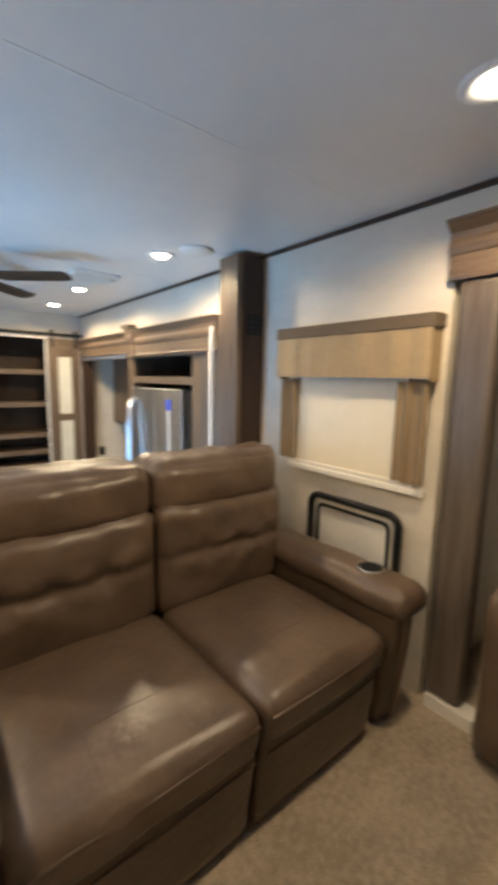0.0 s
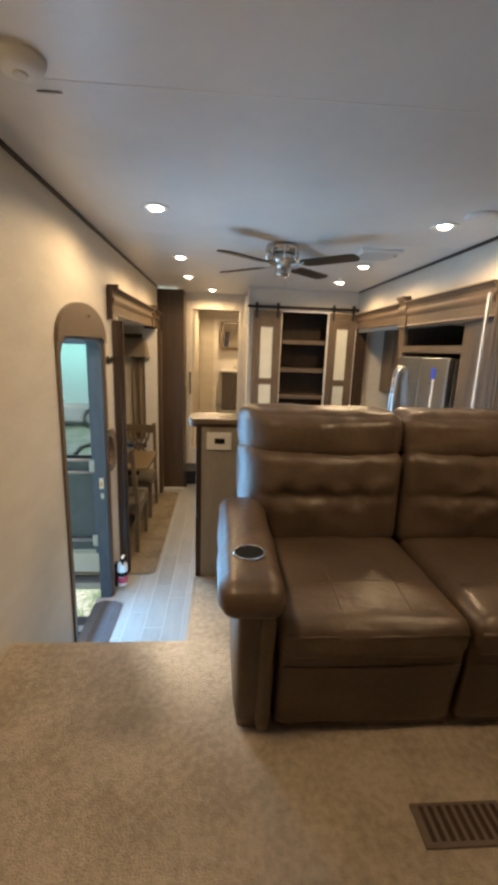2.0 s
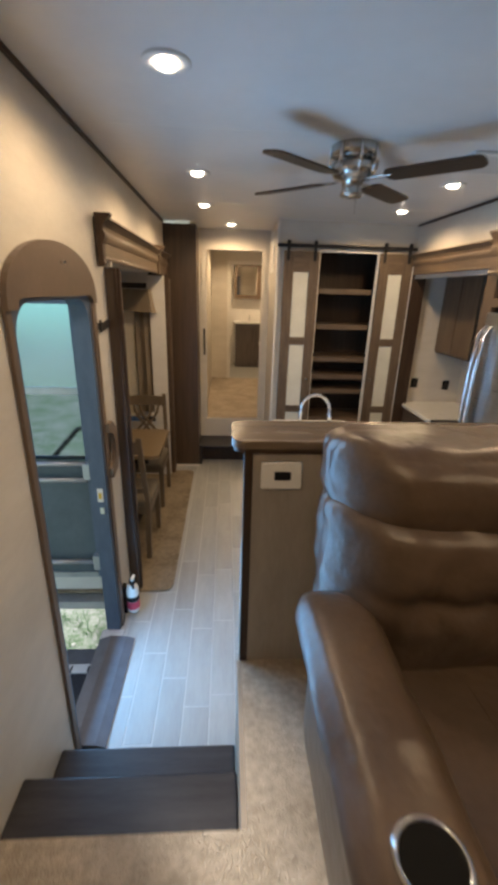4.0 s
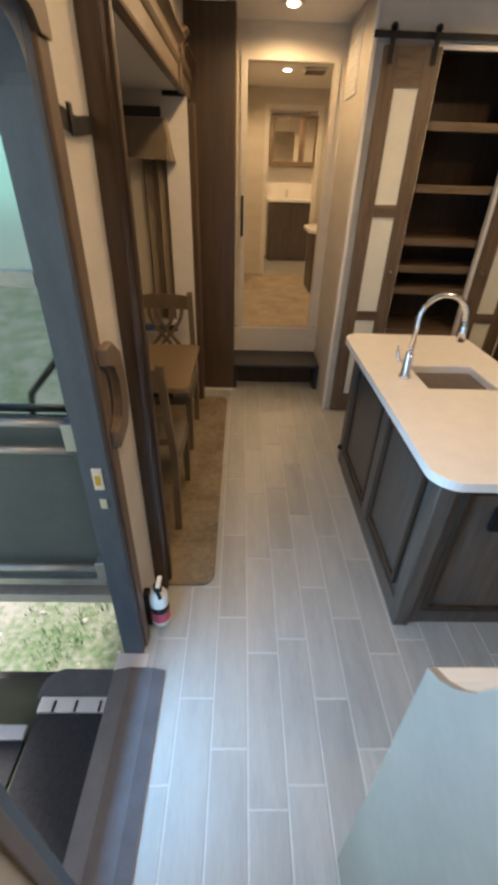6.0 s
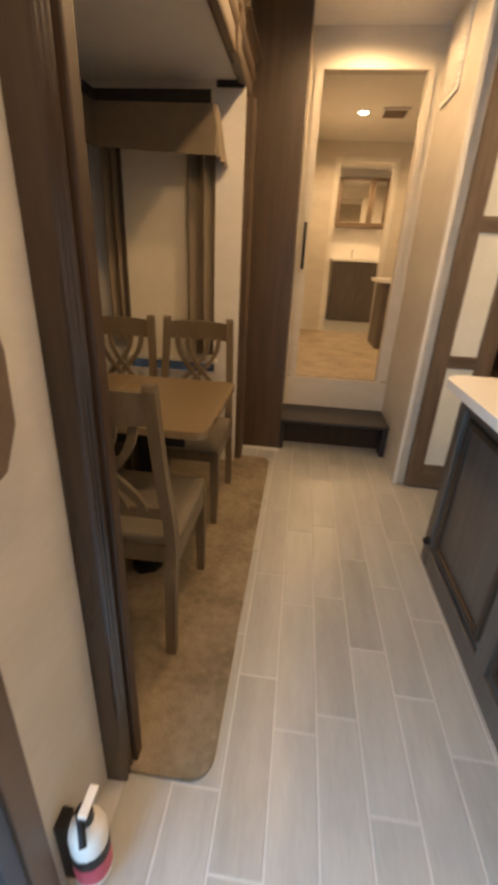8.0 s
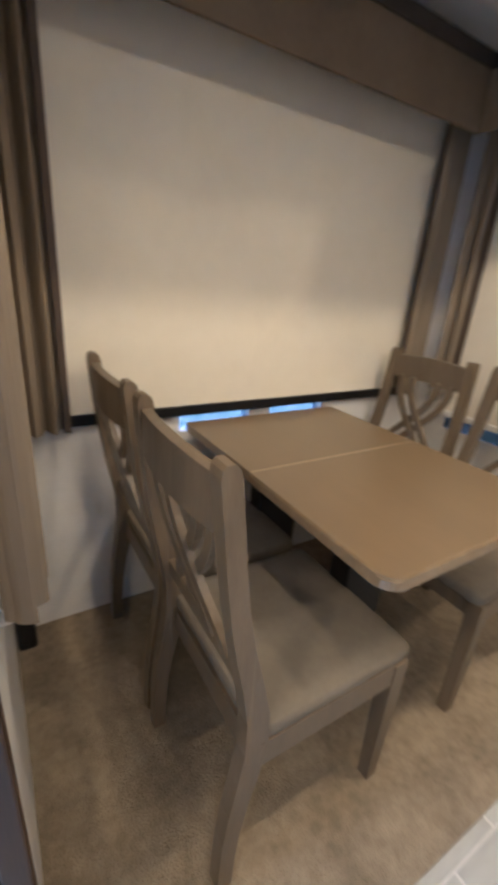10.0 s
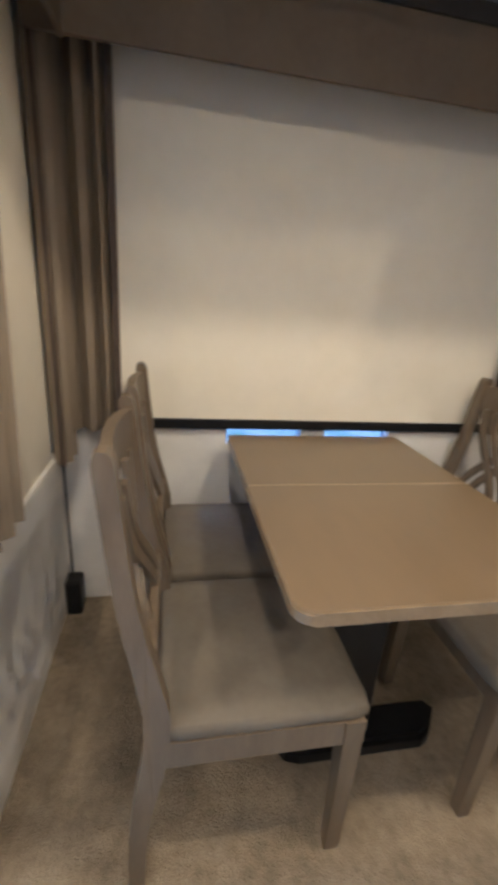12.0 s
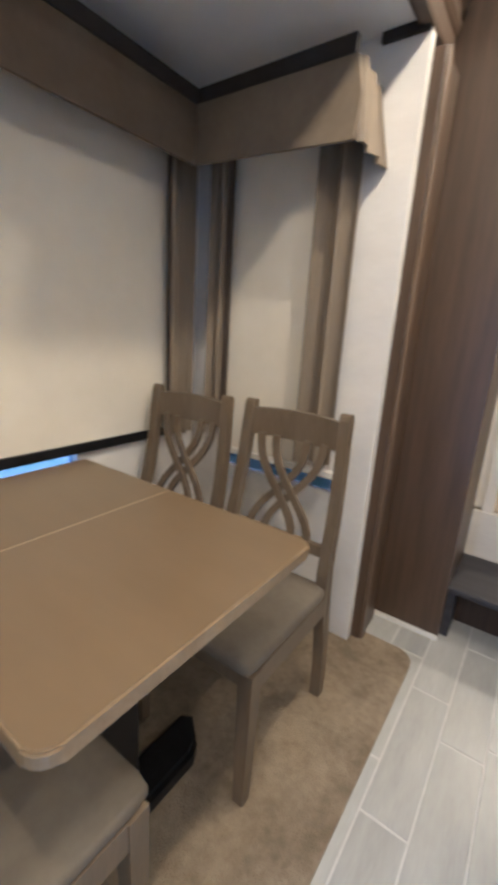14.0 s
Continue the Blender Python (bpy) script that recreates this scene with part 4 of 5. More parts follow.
# ---- pantry with sliding barn doors ----
def barn_door(x0, x1, name):
    d = thing("barn_door", "brown wood sliding pantry door with three frosted panes", "sliding door", ((x0 + x1) / 2, 4.735, 0.01), group="pantry doors")
    y0, y1, w = 4.712, 4.742, 0.095
    part("stile", box(x0, x0 + w, y0, y1, 0.012, 2.375, 0.003), M_WOODV, d)
    part("stile", box(x1 - w, x1, y0, y1, 0.012, 2.375, 0.003), M_WOODV, d)
    for z0, z1 in ((0.012, 0.17), (0.80, 0.87), (1.505, 1.58), (2.19, 2.375)):
        part("rail", box(x0 + w, x1 - w, y0 + 0.001, y1 - 0.001, z0, z1), M_WOODX, d)
    for z0, z1 in ((0.17, 0.80), (0.87, 1.505), (1.58, 2.19)):
        part("pane", box(x0 + w, x1 - w, y0 + 0.010, y1 - 0.010, z0, z1), M_FROST, d, "cream frosted pane")
    for x in (x0 + 0.04, x1 - 0.045):
        h = part("hanger", box(x - 0.014, x + 0.014, 4.700, 4.711, 2.29, 2.45, 0.002), M_BLACKT, d)
        bm = lathe([(0.004, 0), (0.019, 0), (0.019, 0.012), (0.004, 0.012)], sides=18)
        bm.transform(pose(x, 4.712, 2.449, 90, 0, 0))
        part("roller", bm, M_BLACKT, h)
    return d


d1 = barn_door(0.305, 0.645, "a")
part("pull", lathe([(0.002, 0), (0.014, 0.004), (0.014, 0.02), (0.002, 0.022)], 0.60, 4.70, 1.15, 12), M_NICKEL, d1)
d2 = barn_door(1.235, 1.56, "b")
part("pull", lathe([(0.002, 0), (0.014, 0.004), (0.014, 0.02), (0.002, 0.022)], 1.27, 4.70, 1.15, 12), M_NICKEL, d2)
rl = thing("door_rail", "dark steel rail of the sliding doors", "rail", (0.94, 4.73, 2.43))
part("bar", box(0.24, 1.64, 4.722, 4.730, 2.405, 2.437), M_BLACKT, rl)
for x in (0.26, 0.72, 1.17, 1.61):
    part("standoff", box(x - 0.012, x + 0.012, 4.730, 4.769, 2.41, 2.432), M_BLACKT, rl)
tp = thing("trim_pantry", "white casing round the pantry opening", "trim", (0.94, 4.76, 0), kind="structure")
part("casing", box(0.62, 0.662, 4.755, 4.769, 0, 2.395), M_TRIMW, tp)
part("casing", box(1.218, 1.26, 4.755, 4.769, 0, 2.395), M_TRIMW, tp)
part("casing", box(0.662, 1.218, 4.755, 4.769, 2.372, 2.395), M_TRIMW, tp)
ps = thing("pantry_shelves", "dark wood pantry shelves, empty", "shelf", (0.94, 5.0, 0.05), group="")
for z in (2.045, 1.70, 1.365, 1.18, 1.02, 0.70, 0.38):
    part("shelf", box(0.361, 1.599, 4.86, 5.249, z - 0.018, z), M_WOODX, ps)
    part("edge", box(0.361, 1.599, 4.845, 4.86, z - 0.045, z + 0.004), M_WOODX, ps)
solo("trim_kitchen_corner", box(1.565, 1.70, 4.69, 4.769, 0, 2.30, 0.004), M_DARKV, "dark wood upright at the kitchen corner", "trim", kind="structure")
solo("trim_kitchen_strip", box(1.561, 1.5645, 4.70, 4.769, 0, 2.30), M_TRIMW, "thin white strip beside the pantry door", "trim", kind="structure")

# hall vent and handle
hv = thing("hall_vent", "white louvred vent high on the hall wall", "vent", (0.24, 5.22, 2.2))
part("frame", box(0.236, 0.249, 5.07, 5.40, 2.20, 2.58, 0.003), M_WHITE, hv)
for i in range(12):
    z = 2.225 + i * 0.028
    part("slat", box(0.230, 0.236, 5.095, 5.375, z, z + 0.016), M_TRIMW, hv)
pull = part("pull_handle", tube([(-0.495, 5.47, 1.28), (-0.495, 5.47, 1.58)], 0.011, 10), M_BLACKT, hall_trim, "dark upright pull handle", smooth=True)
part("mount", box(-0.505, -0.485, 5.47, 5.511, 1.31, 1.33), M_BLACKT, pull)
part("mount", box(-0.505, -0.485, 5.47, 5.511, 1.53, 1.55), M_BLACKT, pull)

# ---- kitchen island ----
isl = thing("kitchen_island", "grey-brown kitchen island with raised panel sides", "kitchen island", (0.66, 3.3, 0))
IX0, IX1, IY0, IY1 = 0.232, 0.86, 2.64, 3.98
part("body", box(IX0 + 0.02, IX1 - 0.02, IY0 + 0.02, IY1 - 0.02, 0.0, 0.878), M_ISLAND, isl)
part("corner_post", box(IX0, IX0 + 0.07, IY0, IY0 + 0.07, 0, 0.878, 0.006), M_ISLAND, isl)
part("corner_post", box(IX0, IX0 + 0.07, IY1 - 0.07, IY1, 0, 0.878, 0.006), M_ISLAND, isl)
part("base_board", box(IX0 + 0.004, IX0 + 0.02, IY0 + 0.07, IY1 - 0.07, 0, 0.10), M_ISLAND, isl)
part("top_rail", box(IX0 + 0.004, IX0 + 0.02, IY0 + 0.07, IY1 - 0.07, 0.80, 0.878), M_ISLAND, isl)


def framed_panel(parent, axis, a, b, face, z0, z1, out):
    """A raised panel with a mitred moulding on a cabinet face. out: the sign of the way it faces."""
    def bb(u0, u1, d0, d1, w0, w1, bev=0.0):
        d0, d1 = sorted((face + out * d0, face + out * d1))
        return box(d0, d1, u0, u1, w0, w1, bev) if axis == "y" else box(u0, u1, d0, d1, w0, w1, bev)
    f = part("panel_field", bb(a + 0.03, b - 0.03, 0.0, 0.004, z0 + 0.03, z1 - 0.03), M_ISLAND, parent)
    for u0, u1, w0, w1 in ((a, a + 0.03, z0, z1), (b - 0.03, b, z0, z1), (a + 0.03, b - 0.03, z0, z0 + 0.03), (a + 0.03, b - 0.03, z1 - 0.03, z1)):
        part("moulding", bb(u0, u1, 0.0, 0.018, w0, w1, 0.006), M_DARKV, f)


for a, b in ((IY0 + 0.12, 3.22), (3.34, IY1 - 0.12)):
    framed_panel(isl, "y", a, b, IX0 + 0.019, 0.14, 0.78, -1)
part("stile", box(IX0 + 0.003, IX0 + 0.02, 3.24, 3.32, 0.10, 0.80), M_ISLAND, isl)
framed_panel(isl, "x", IX0 + 0.11, IX1 - 0.08, IY0 + 0.019, 0.10, 0.80, -1)
part("outlet", box(IX0 + 0.24, IX0 + 0.31, IY0 - 0.004, IY0 + 0.016, 0.60, 0.71, 0.003), M_BLACK, isl, "black outlet")
part("towel_knob", lathe([(0.003, 0), (0.02, 0.004), (0.022, 0.018), (0.01, 0.03)], IX0 - 0.005, 3.93, 0.12, 12), M_BLACK, isl)

# worktop with the sink cut out
ct = thing("island_worktop", "white solid-surface worktop with rounded corners", "worktop", (0.55, 3.3, 0.88))
wx0, wx1, wy0, wy1 = 0.15, 0.90, 2.53, 4.03
sx0, sx1, sy0, sy1 = 0.385, 0.72, 3.24, 3.52
part("slab", extrude_poly(round_rect(wx0, sx0, wy0, wy1, 0.10, 8, (1, 0, 0, 1)), "z", 0.879, 0.915), M_COUNTER, ct)
part("slab", box(sx0, sx1, wy0, sy0, 0.879, 0.915), M_COUNTER, ct)
part("slab", box(sx0, sx1, sy1, wy1, 0.879, 0.915), M_COUNTER, ct)
part("slab", extrude_poly(round_rect(sx1, wx1, wy0, wy1, 0.10, 8, (0, 1, 1, 0)), "z", 0.879, 0.915), M_COUNTER, ct)
sk = thing("sink", "stainless steel sink set under the white worktop", "sink", (0.55, 3.38, 0.72))
for n, b in (("bottom", (sx0, sx1, sy0, sy1, 0.74, 0.75)), ("side", (sx0, sx0 + 0.004, sy0, sy1, 0.75, 0.912)), ("side", (sx1 - 0.004, sx1, sy0, sy1, 0.75, 0.912)), ("side", (sx0, sx1, sy0, sy0 + 0.004, 0.75, 0.912)), ("side", (sx0, sx1, sy1 - 0.004, sy1, 0.75, 0.912))):
    part(n, box(*b), M_SINK, sk)
fa = thing("faucet", "chrome gooseneck kitchen faucet with a side lever", "faucet", (0.315, 3.37, 0.915))
part("base", lathe([(0.03, 0), (0.03, 0.008), (0.022, 0.014), (0.02, 0.11), (0.014, 0.13)], 0.315, 3.37, 0.915, 20), M_CHROME, fa, smooth=True)
neck = [(0.315, 3.37, 1.03), (0.317, 3.37, 1.20)] + [(0.317 + 0.105 * (1 - math.cos(math.pi * i / 12)), 3.37, 1.20 + 0.105 * math.sin(math.pi * i / 12)) for i in range(1, 12)] + [(0.53, 3.37, 1.19)]
part("neck", tube(neck, 0.0125, 12), M_CHROME, fa, smooth=True)
part("spray_head", tube([(0.53, 3.37, 1.20), (0.535, 3.37, 1.15), (0.54, 3.37, 1.10)], [0.014, 0.017, 0.020], 14), M_CHROME, fa, smooth=True)
part("lever", tube([(0.30, 3.37, 0.985), (0.27, 3.385, 1.0), (0.262, 3.40, 1.06)], [0.008, 0.008, 0.005], 10), M_CHROME, fa, smooth=True)

# ---- kitchen slide-out ----
bm = box(2.30, 2.36, 1.9, 4.86, 0, 2.3)
bx(bm, XR + 0.06, 2.30, 4.80, 4.86, 0, 2.3)
bx(bm, XR + 0.06, 2.30, 1.85, 1.9, 0, 2.3)
solo("wall_kitchen_slide", bm, M_WALL, "cream wall of the kitchen slide-out", "wall", kind="structure")
solo("ceiling_kitchen_slide", box(XR, 2.36, 1.85, 4.86, 2.24, 2.30), M_CEIL, "pale ceiling of the kitchen slide-out", "ceiling", kind="structure")
kt = thing("trim_kitchen_slide", "weathered wood moulded crown over the kitchen slide-out", "trim", (XR, 3.3, 2.2), kind="structure")
part("crown", crown(2.05, 3.27, XR - 0.001, 2.16, 2.375, -1), M_WOODY, kt)
part("corner_block", crown(3.27, 3.42, XR - 0.012, 2.15, 2.42, -1), M_WOODY, kt)
part("crown", crown(3.42, 4.69, XR - 0.001, 2.19, 2.37, -1), M_WOODY, kt)
part("end_strip", box(1.50, 1.512, 2.03, 2.05, PLAT, 2.30), M_WHITE, kt, "thin white seal")

fc = thing("fridge_cabinet", "weathered wood cabinet surround over the fridge with an open niche", "cabinet", (1.9, 2.9, 0))
part("stile", box(1.60, 1.63, 2.30, 2.42, 0, 2.2, 0.003), M_WOODV, fc)
part("stile", box(1.60, 1.63, 3.38, 3.50, 0, 2.2, 0.003), M_WOODV, fc)
part("rail", box(1.60, 1.63, 2.42, 3.38, 2.15, 2.2), M_WOODY, fc)
part("rail", box(1.60, 1.63, 2.42, 3.38, 1.945, 2.0), M_WOODY, fc)
part("niche_floor", box(1.63, 2.28, 2.42, 3.38, 1.95, 1.97), M_DARKV, fc)
part("niche_back", box(2.26, 2.28, 2.42, 3.38, 1.97, 2.2), M_BLACK, fc)
part("side", box(1.63, 2.28, 2.38, 2.42, 0, 2.2), M_DARKV, fc)
part("side", box(1.63, 2.28, 3.38, 3.42, 0, 2.2), M_DARKV, fc)
part("end_panel", box(1.585, 1.60, 2.08, 2.28, 0, 2.2, 0.003), M_ISLAND, fc, "grey-brown end panel")

fr = thing("refrigerator", "stainless steel refrigerator with bowed handles and a blue sticker", "refrigerator", (1.95, 2.95, 0))
part("body", box(1.62, 2.25, 2.50, 3.36, 0.02, 1.90, 0.008), M_STEEL, fr)
dA = part("door", box(1.565, 1.615, 2.50, 2.925, 0.62, 1.91, 0.010), M_STEEL, fr)
dB = part("door", box(1.565, 1.615, 2.935, 3.36, 0.62, 1.91, 0.010), M_STEEL, fr)
part("freezer_drawer", box(1.565, 1.615, 2.50, 3.36, 0.06, 0.61, 0.010), M_STEEL, fr)
for y, par in ((3.27, dB), (3.33, dB)):
    part("handle", tube([(1.565, y, 1.82), (1.52, y, 1.76), (1.505, y, 1.5), (1.505, y, 1.2), (1.52, y, 0.9), (1.565, y, 0.84)], 0.013, 10), M_CHROME, par, "bowed bright handle", smooth=True)
part("sticker", box(1.563, 1.565, 2.66, 2.73, 1.75, 1.83), M_BLUE, dA, "blue sticker")
# bright line down the steel door, painted as a thin pale strip
part("highlight_strip", box(1.562, 1.565, 2.68, 2.705, 0.9, 1.75), M_TRIMW, dA, "pale strip painting in a highlight on the steel door")

kc = thing("base_cabinet", "dark kitchen base cabinet under the white counter", "cabinet", (1.95, 4.4, 0))
part("body", box(1.70, 2.29, 4.08, 4.79, 0.08, 0.878), M_ISLAND, kc)
part("door", box(1.68, 1.70, 4.11, 4.76, 0.10, 0.86, 0.004), M_ISLAND, kc)
part("plinth", box(1.74, 2.29, 4.08, 4.79, 0.0, 0.08), M_DARKV, kc)
solo("counter", box(1.66, 2.295, 4.05, 4.795, 0.879, 0.915, 0.006), M_COUNTER, "white solid-surface kitchen counter", "counter")
rg = thing("range", "black gas range with silver knobs", "stove", (1.95, 3.78, 0))
part("body", box(1.68, 2.29, 3.52, 4.04, 0.02, 0.88, 0.006), M_BLACK, rg)
part("cooktop", box(1.66, 2.29, 3.52, 4.045, 0.88, 0.93, 0.008), M_BLACK, rg, "black glass cooktop")
part("oven_door", box(1.655, 1.68, 3.54, 4.02, 0.12, 0.68, 0.006), M_BLACK, rg)
for i in range(5):
    bm = lathe([(0.004, 0), (0.022, 0.002), (0.02, 0.03), (0.004, 0.032)], sides=14)
    bm.transform(pose(1.655, 3.60 + i * 0.095, 0.80, 0, -90, 0))
    part("knob", bm, M_CHROME, rg, "silver knob", smooth=True)
part("oven_handle", tube([(1.63, 3.58, 0.70), (1.63, 3.98, 0.70)], 0.011, 10), M_CHROME, rg, smooth=True)
uc = thing("wall_cabinet", "dark wood wall cabinet over the kitchen counter", "wall cabinet", (2.1, 4.4, 1.45))
part("body", box(1.97, 2.295, 4.12, 4.795, 1.45, 2.235), M_WOODV, uc)
part("door", box(1.95, 1.97, 4.14, 4.45, 1.47, 2.2, 0.004), M_WOODV, uc)
part("door", box(1.95, 1.97, 4.46, 4.78, 1.47, 2.2, 0.004), M_WOODV, uc)
mw = thing("microwave", "black microwave over the range", "microwave", (2.1, 3.8, 1.45))
part("body", box(1.95, 2.295, 3.54, 4.10, 1.45, 1.80, 0.006), M_BLACK, mw)
part("door", box(1.93, 1.95, 3.66, 4.09, 1.46, 1.79, 0.006), M_BLACK, mw)
part("handle", tube([(1.91, 3.70, 1.50), (1.91, 3.70, 1.75)], 0.01, 8), M_STEEL, mw, smooth=True)
for x, z in ((1.80, 1.12), (2.15, 1.10)):
    o = thing("outlet", "black outlet on the kitchen end wall", "outlet", (x, 4.79, z), group="kitchen outlets")
    part("plate", box(x - 0.036, x + 0.036, 4.789, 4.799, z - 0.05, z + 0.05, 0.002), M_BLACK, o)
    part("socket", box(x - 0.018, x + 0.018, 4.785, 4.789, z - 0.03, z + 0.03, 0.002), M_BLACKT, o)

# ---- upper hall and bathroom ----
va = thing("bath_vanity", "dark bathroom vanity with a white top", "vanity", (0.3, 9.5, UP))
part("body", box(-0.05, 0.72, 9.30, 9.749, UP, 1.37), M_ISLAND, va)
part("door", box(-0.03, 0.33, 9.285, 9.30, UP + 0.06, 1.33, 0.004), M_ISLAND, va)
part("door", box(0.34, 0.70, 9.285, 9.30, UP + 0.06, 1.33, 0.004), M_ISLAND, va)
part("top", box(-0.08, 0.75, 9.25, 9.749, 1.37, 1.41, 0.006), M_COUNTER, va, "white top")
part("tap", tube([(0.25, 9.68, 1.41), (0.25, 9.68, 1.52), (0.25, 9.60, 1.53)], 0.012, 8), M_CHROME, va, smooth=True)
mc = thing("medicine_cabinet", "brown framed mirror cabinet over the vanity", "mirror cabinet", (0.28, 9.7, 1.85))
part("body", box(-0.08, 0.66, 9.62, 9.749, 1.86, 2.53), M_WOODV, mc)
part("mirror", box(-0.02, 0.38, 9.612, 9.619, 1.93, 2.48), M_MIRROR, mc, "mirror")
part("mirror", box(0.47, 0.62, 9.612, 9.619, 1.93, 2.48), M_MIRROR, mc, "mirror")
part("frame", box(-0.08, 0.66, 9.60, 9.612, 1.86, 1.93, 0.003), M_WOODX, mc)
hvn = thing("hall_vanity", "dark cabinet with a rounded white top in the upper hall", "cabinet", (0.65, 7.3, UP))
part("body", extrude_poly(round_rect(0.36, 0.99, 6.9, 7.6, 0.12, 6, (1, 0, 0, 1)), "z", UP, 1.17), M_ISLAND, hvn)
part("top", extrude_poly(round_rect(0.30, 0.995, 6.84, 7.66, 0.16, 8, (1, 0, 0, 1)), "z", 1.17, 1.205), M_COUNTER, hvn, "rounded white top")
ef = thing("exhaust_fan", "white square exhaust fan grille in the upper hall ceiling", "vent", (0.22, 7.2, CEIL))
part("plate", box(0.10, 0.34, 6.95, 7.2, CEIL - 0.02, CEIL - 0.001, 0.005), M_WHITE, ef)
for i in range(5):
    part("slat", box(0.12, 0.32, 6.97 + i * 0.045, 6.99 + i * 0.045, CEIL - 0.026, CEIL - 0.02), M_BROWNP, ef)

# ---- dinette ----
TX0, TX1, TY0, TY1, TZ = -1.692, -0.765, 3.515, 4.19, 0.76
tb = thing("dining_table", "tan wood dinette table with a leaf seam on a black trestle", "table", (-1.2, 3.85, 0.012))
part("tabletop", extrude_poly(round_rect(-1.252, TX1, TY0, TY1, 0.035, 5, (0, 1, 1, 0)), "z", TZ - 0.03, TZ), M_TABLE, tb)
part("leaf", extrude_poly(round_rect(TX0, -1.256, TY0, TY1, 0.01, 3, (1, 0, 0, 1)), "z", TZ - 0.03, TZ), M_TABLE, tb)
bm = extrude_poly(round_rect(-1.25, TX1 + 0.005, TY0 - 0.005, TY1 + 0.005, 0.037, 6, (0, 1, 1, 0)), "z", TZ - 0.029, TZ - 0.0012)
bmesh.ops.bevel(bm, geom=[e for e in bm.edges if abs(e.verts[0].co.z - e.verts[1].co.z) < 1e-4], offset=0.004, segments=2, affect="EDGES")
part("edge_band", bm, M_EDGE, tb, "edge band with the highlight painted in pale")
part("leaf_seam", box(-1.2565, -1.2515, TY0 + 0.003, TY1 - 0.003, TZ - 0.02, TZ + 0.0006), M_LEAFS, tb, "pale leaf seam")
part("apron", box(-1.62, -0.86, TY0 + 0.08, TY0 + 0.10, TZ - 0.10, TZ - 0.03), M_BLACK, tb)
part("apron", box(-1.62, -0.86, TY1 - 0.10, TY1 - 0.08, TZ - 0.10, TZ - 0.03), M_BLACK, tb)
for x in (-1.06, -1.50):
    part("column", box(x - 0.035, x + 0.035, 3.71, 3.875, 0.05, TZ - 0.03, 0.006), M_BLACK, tb)
    foot = extrude_poly([(x - 0.06, 3.63), (x - 0.02, 3.60), (x + 0.045, 3.63), (x + 0.06, 3.67), (x + 0.06, 4.05), (x + 0.045, 4.08), (x - 0.03, 4.14), (x - 0.06, 4.12)], "z", 0.012, 0.06)
    bmesh.ops.bevel(foot, geom=[e for e in foot.edges if all(v.co.z > 0.05 for v in e.verts)], offset=0.015, segments=2, affect="EDGES")
    part("foot", foot, M_BLACK, tb)
part("stretcher", box(-1.47, -1.09, 3.77, 3.82, 0.20, 0.27), M_BLACK, tb)

# one chair, its back towards -y
ch = thing("dining_chair", "greyed wood dining chair with a crossed back and taupe padded seat", "chair", (0, 0, 0), group="chairs round the dinette table", world_parts=False)
W = 0.222
part("seat", cushion(-W + 0.005, W - 0.005, -0.20, 0.235, 0.416, 0.468, 0.022, 10, (0, 0, 0.008), 0.0015, 2), M_SEAT, ch, "taupe padded fabric seat", smooth=True)
part("apron", box(-W + 0.03, W - 0.03, 0.185, 0.205, 0.36, 0.425), M_CHAIR, ch)
part("apron", box(-W + 0.03, W - 0.03, -0.205, -0.185, 0.36, 0.425), M_CHAIR, ch)
for s in (-1, 1):
    part("apron", box(min(s * (W - 0.025), s * (W - 0.005)), max(s * (W - 0.025), s * (W - 0.005)), -0.19, 0.19, 0.36, 0.425), M_CHAIR, ch)
    x = s * (W - 0.0225)
    bm = bmesh.new()
    top = [bm.verts.new((x + a * 0.022, 0.20 + b * 0.022, 0.425)) for a, b in ((-1, -1), (1, -1), (1, 1), (-1, 1))]
    bot = [bm.verts.new((x + a * 0.016, 0.205 + b * 0.016, 0.0)) for a, b in ((-1, -1), (1, -1), (1, 1), (-1, 1))]
    bm.faces.new(bot)
    bm.faces.new(top[::-1])
    for i in range(4):
        bm.faces.new((bot[i], top[i], top[(i + 1) % 4], bot[(i + 1) % 4]))
    part("leg", bm, M_CHAIR, ch)
    # back post, bowed in profile
    fr_, bk_ = [], []
    for i in range(15):
        z = 1.0 * i / 12 if i < 12 else (0.985, 0.998, 1.005)[i - 12]
        y = -0.245 + 0.045 * math.exp(-((z - 0.45) / 0.2) ** 2) - 0.036 * max(0, (z - 0.5) / 0.5) ** 1.4
        w = 0.017 + 0.008 * math.exp(-((z - 0.42) / 0.2) ** 2)
        w *= (1, 0.8, 0.4)[i - 12] if i >= 12 else 1
        fr_.append((y + w, z))
        bk_.append((y - w, z))
    bm = extrude_poly(fr_ + bk_[::-1], "x", x - 0.018, x + 0.018)
    for vt in bm.verts:
        vt.co.x -= s * 0.022 * max(0.0, (vt.co.z - 0.45) / 0.55)
    part("back_post", bm, M_CHAIR, ch)


def back_y(z):
    return -0.245 + 0.045 * math.exp(-((z - 0.45) / 0.2) ** 2) - 0.036 * max(0, (z - 0.5) / 0.5) ** 1.4


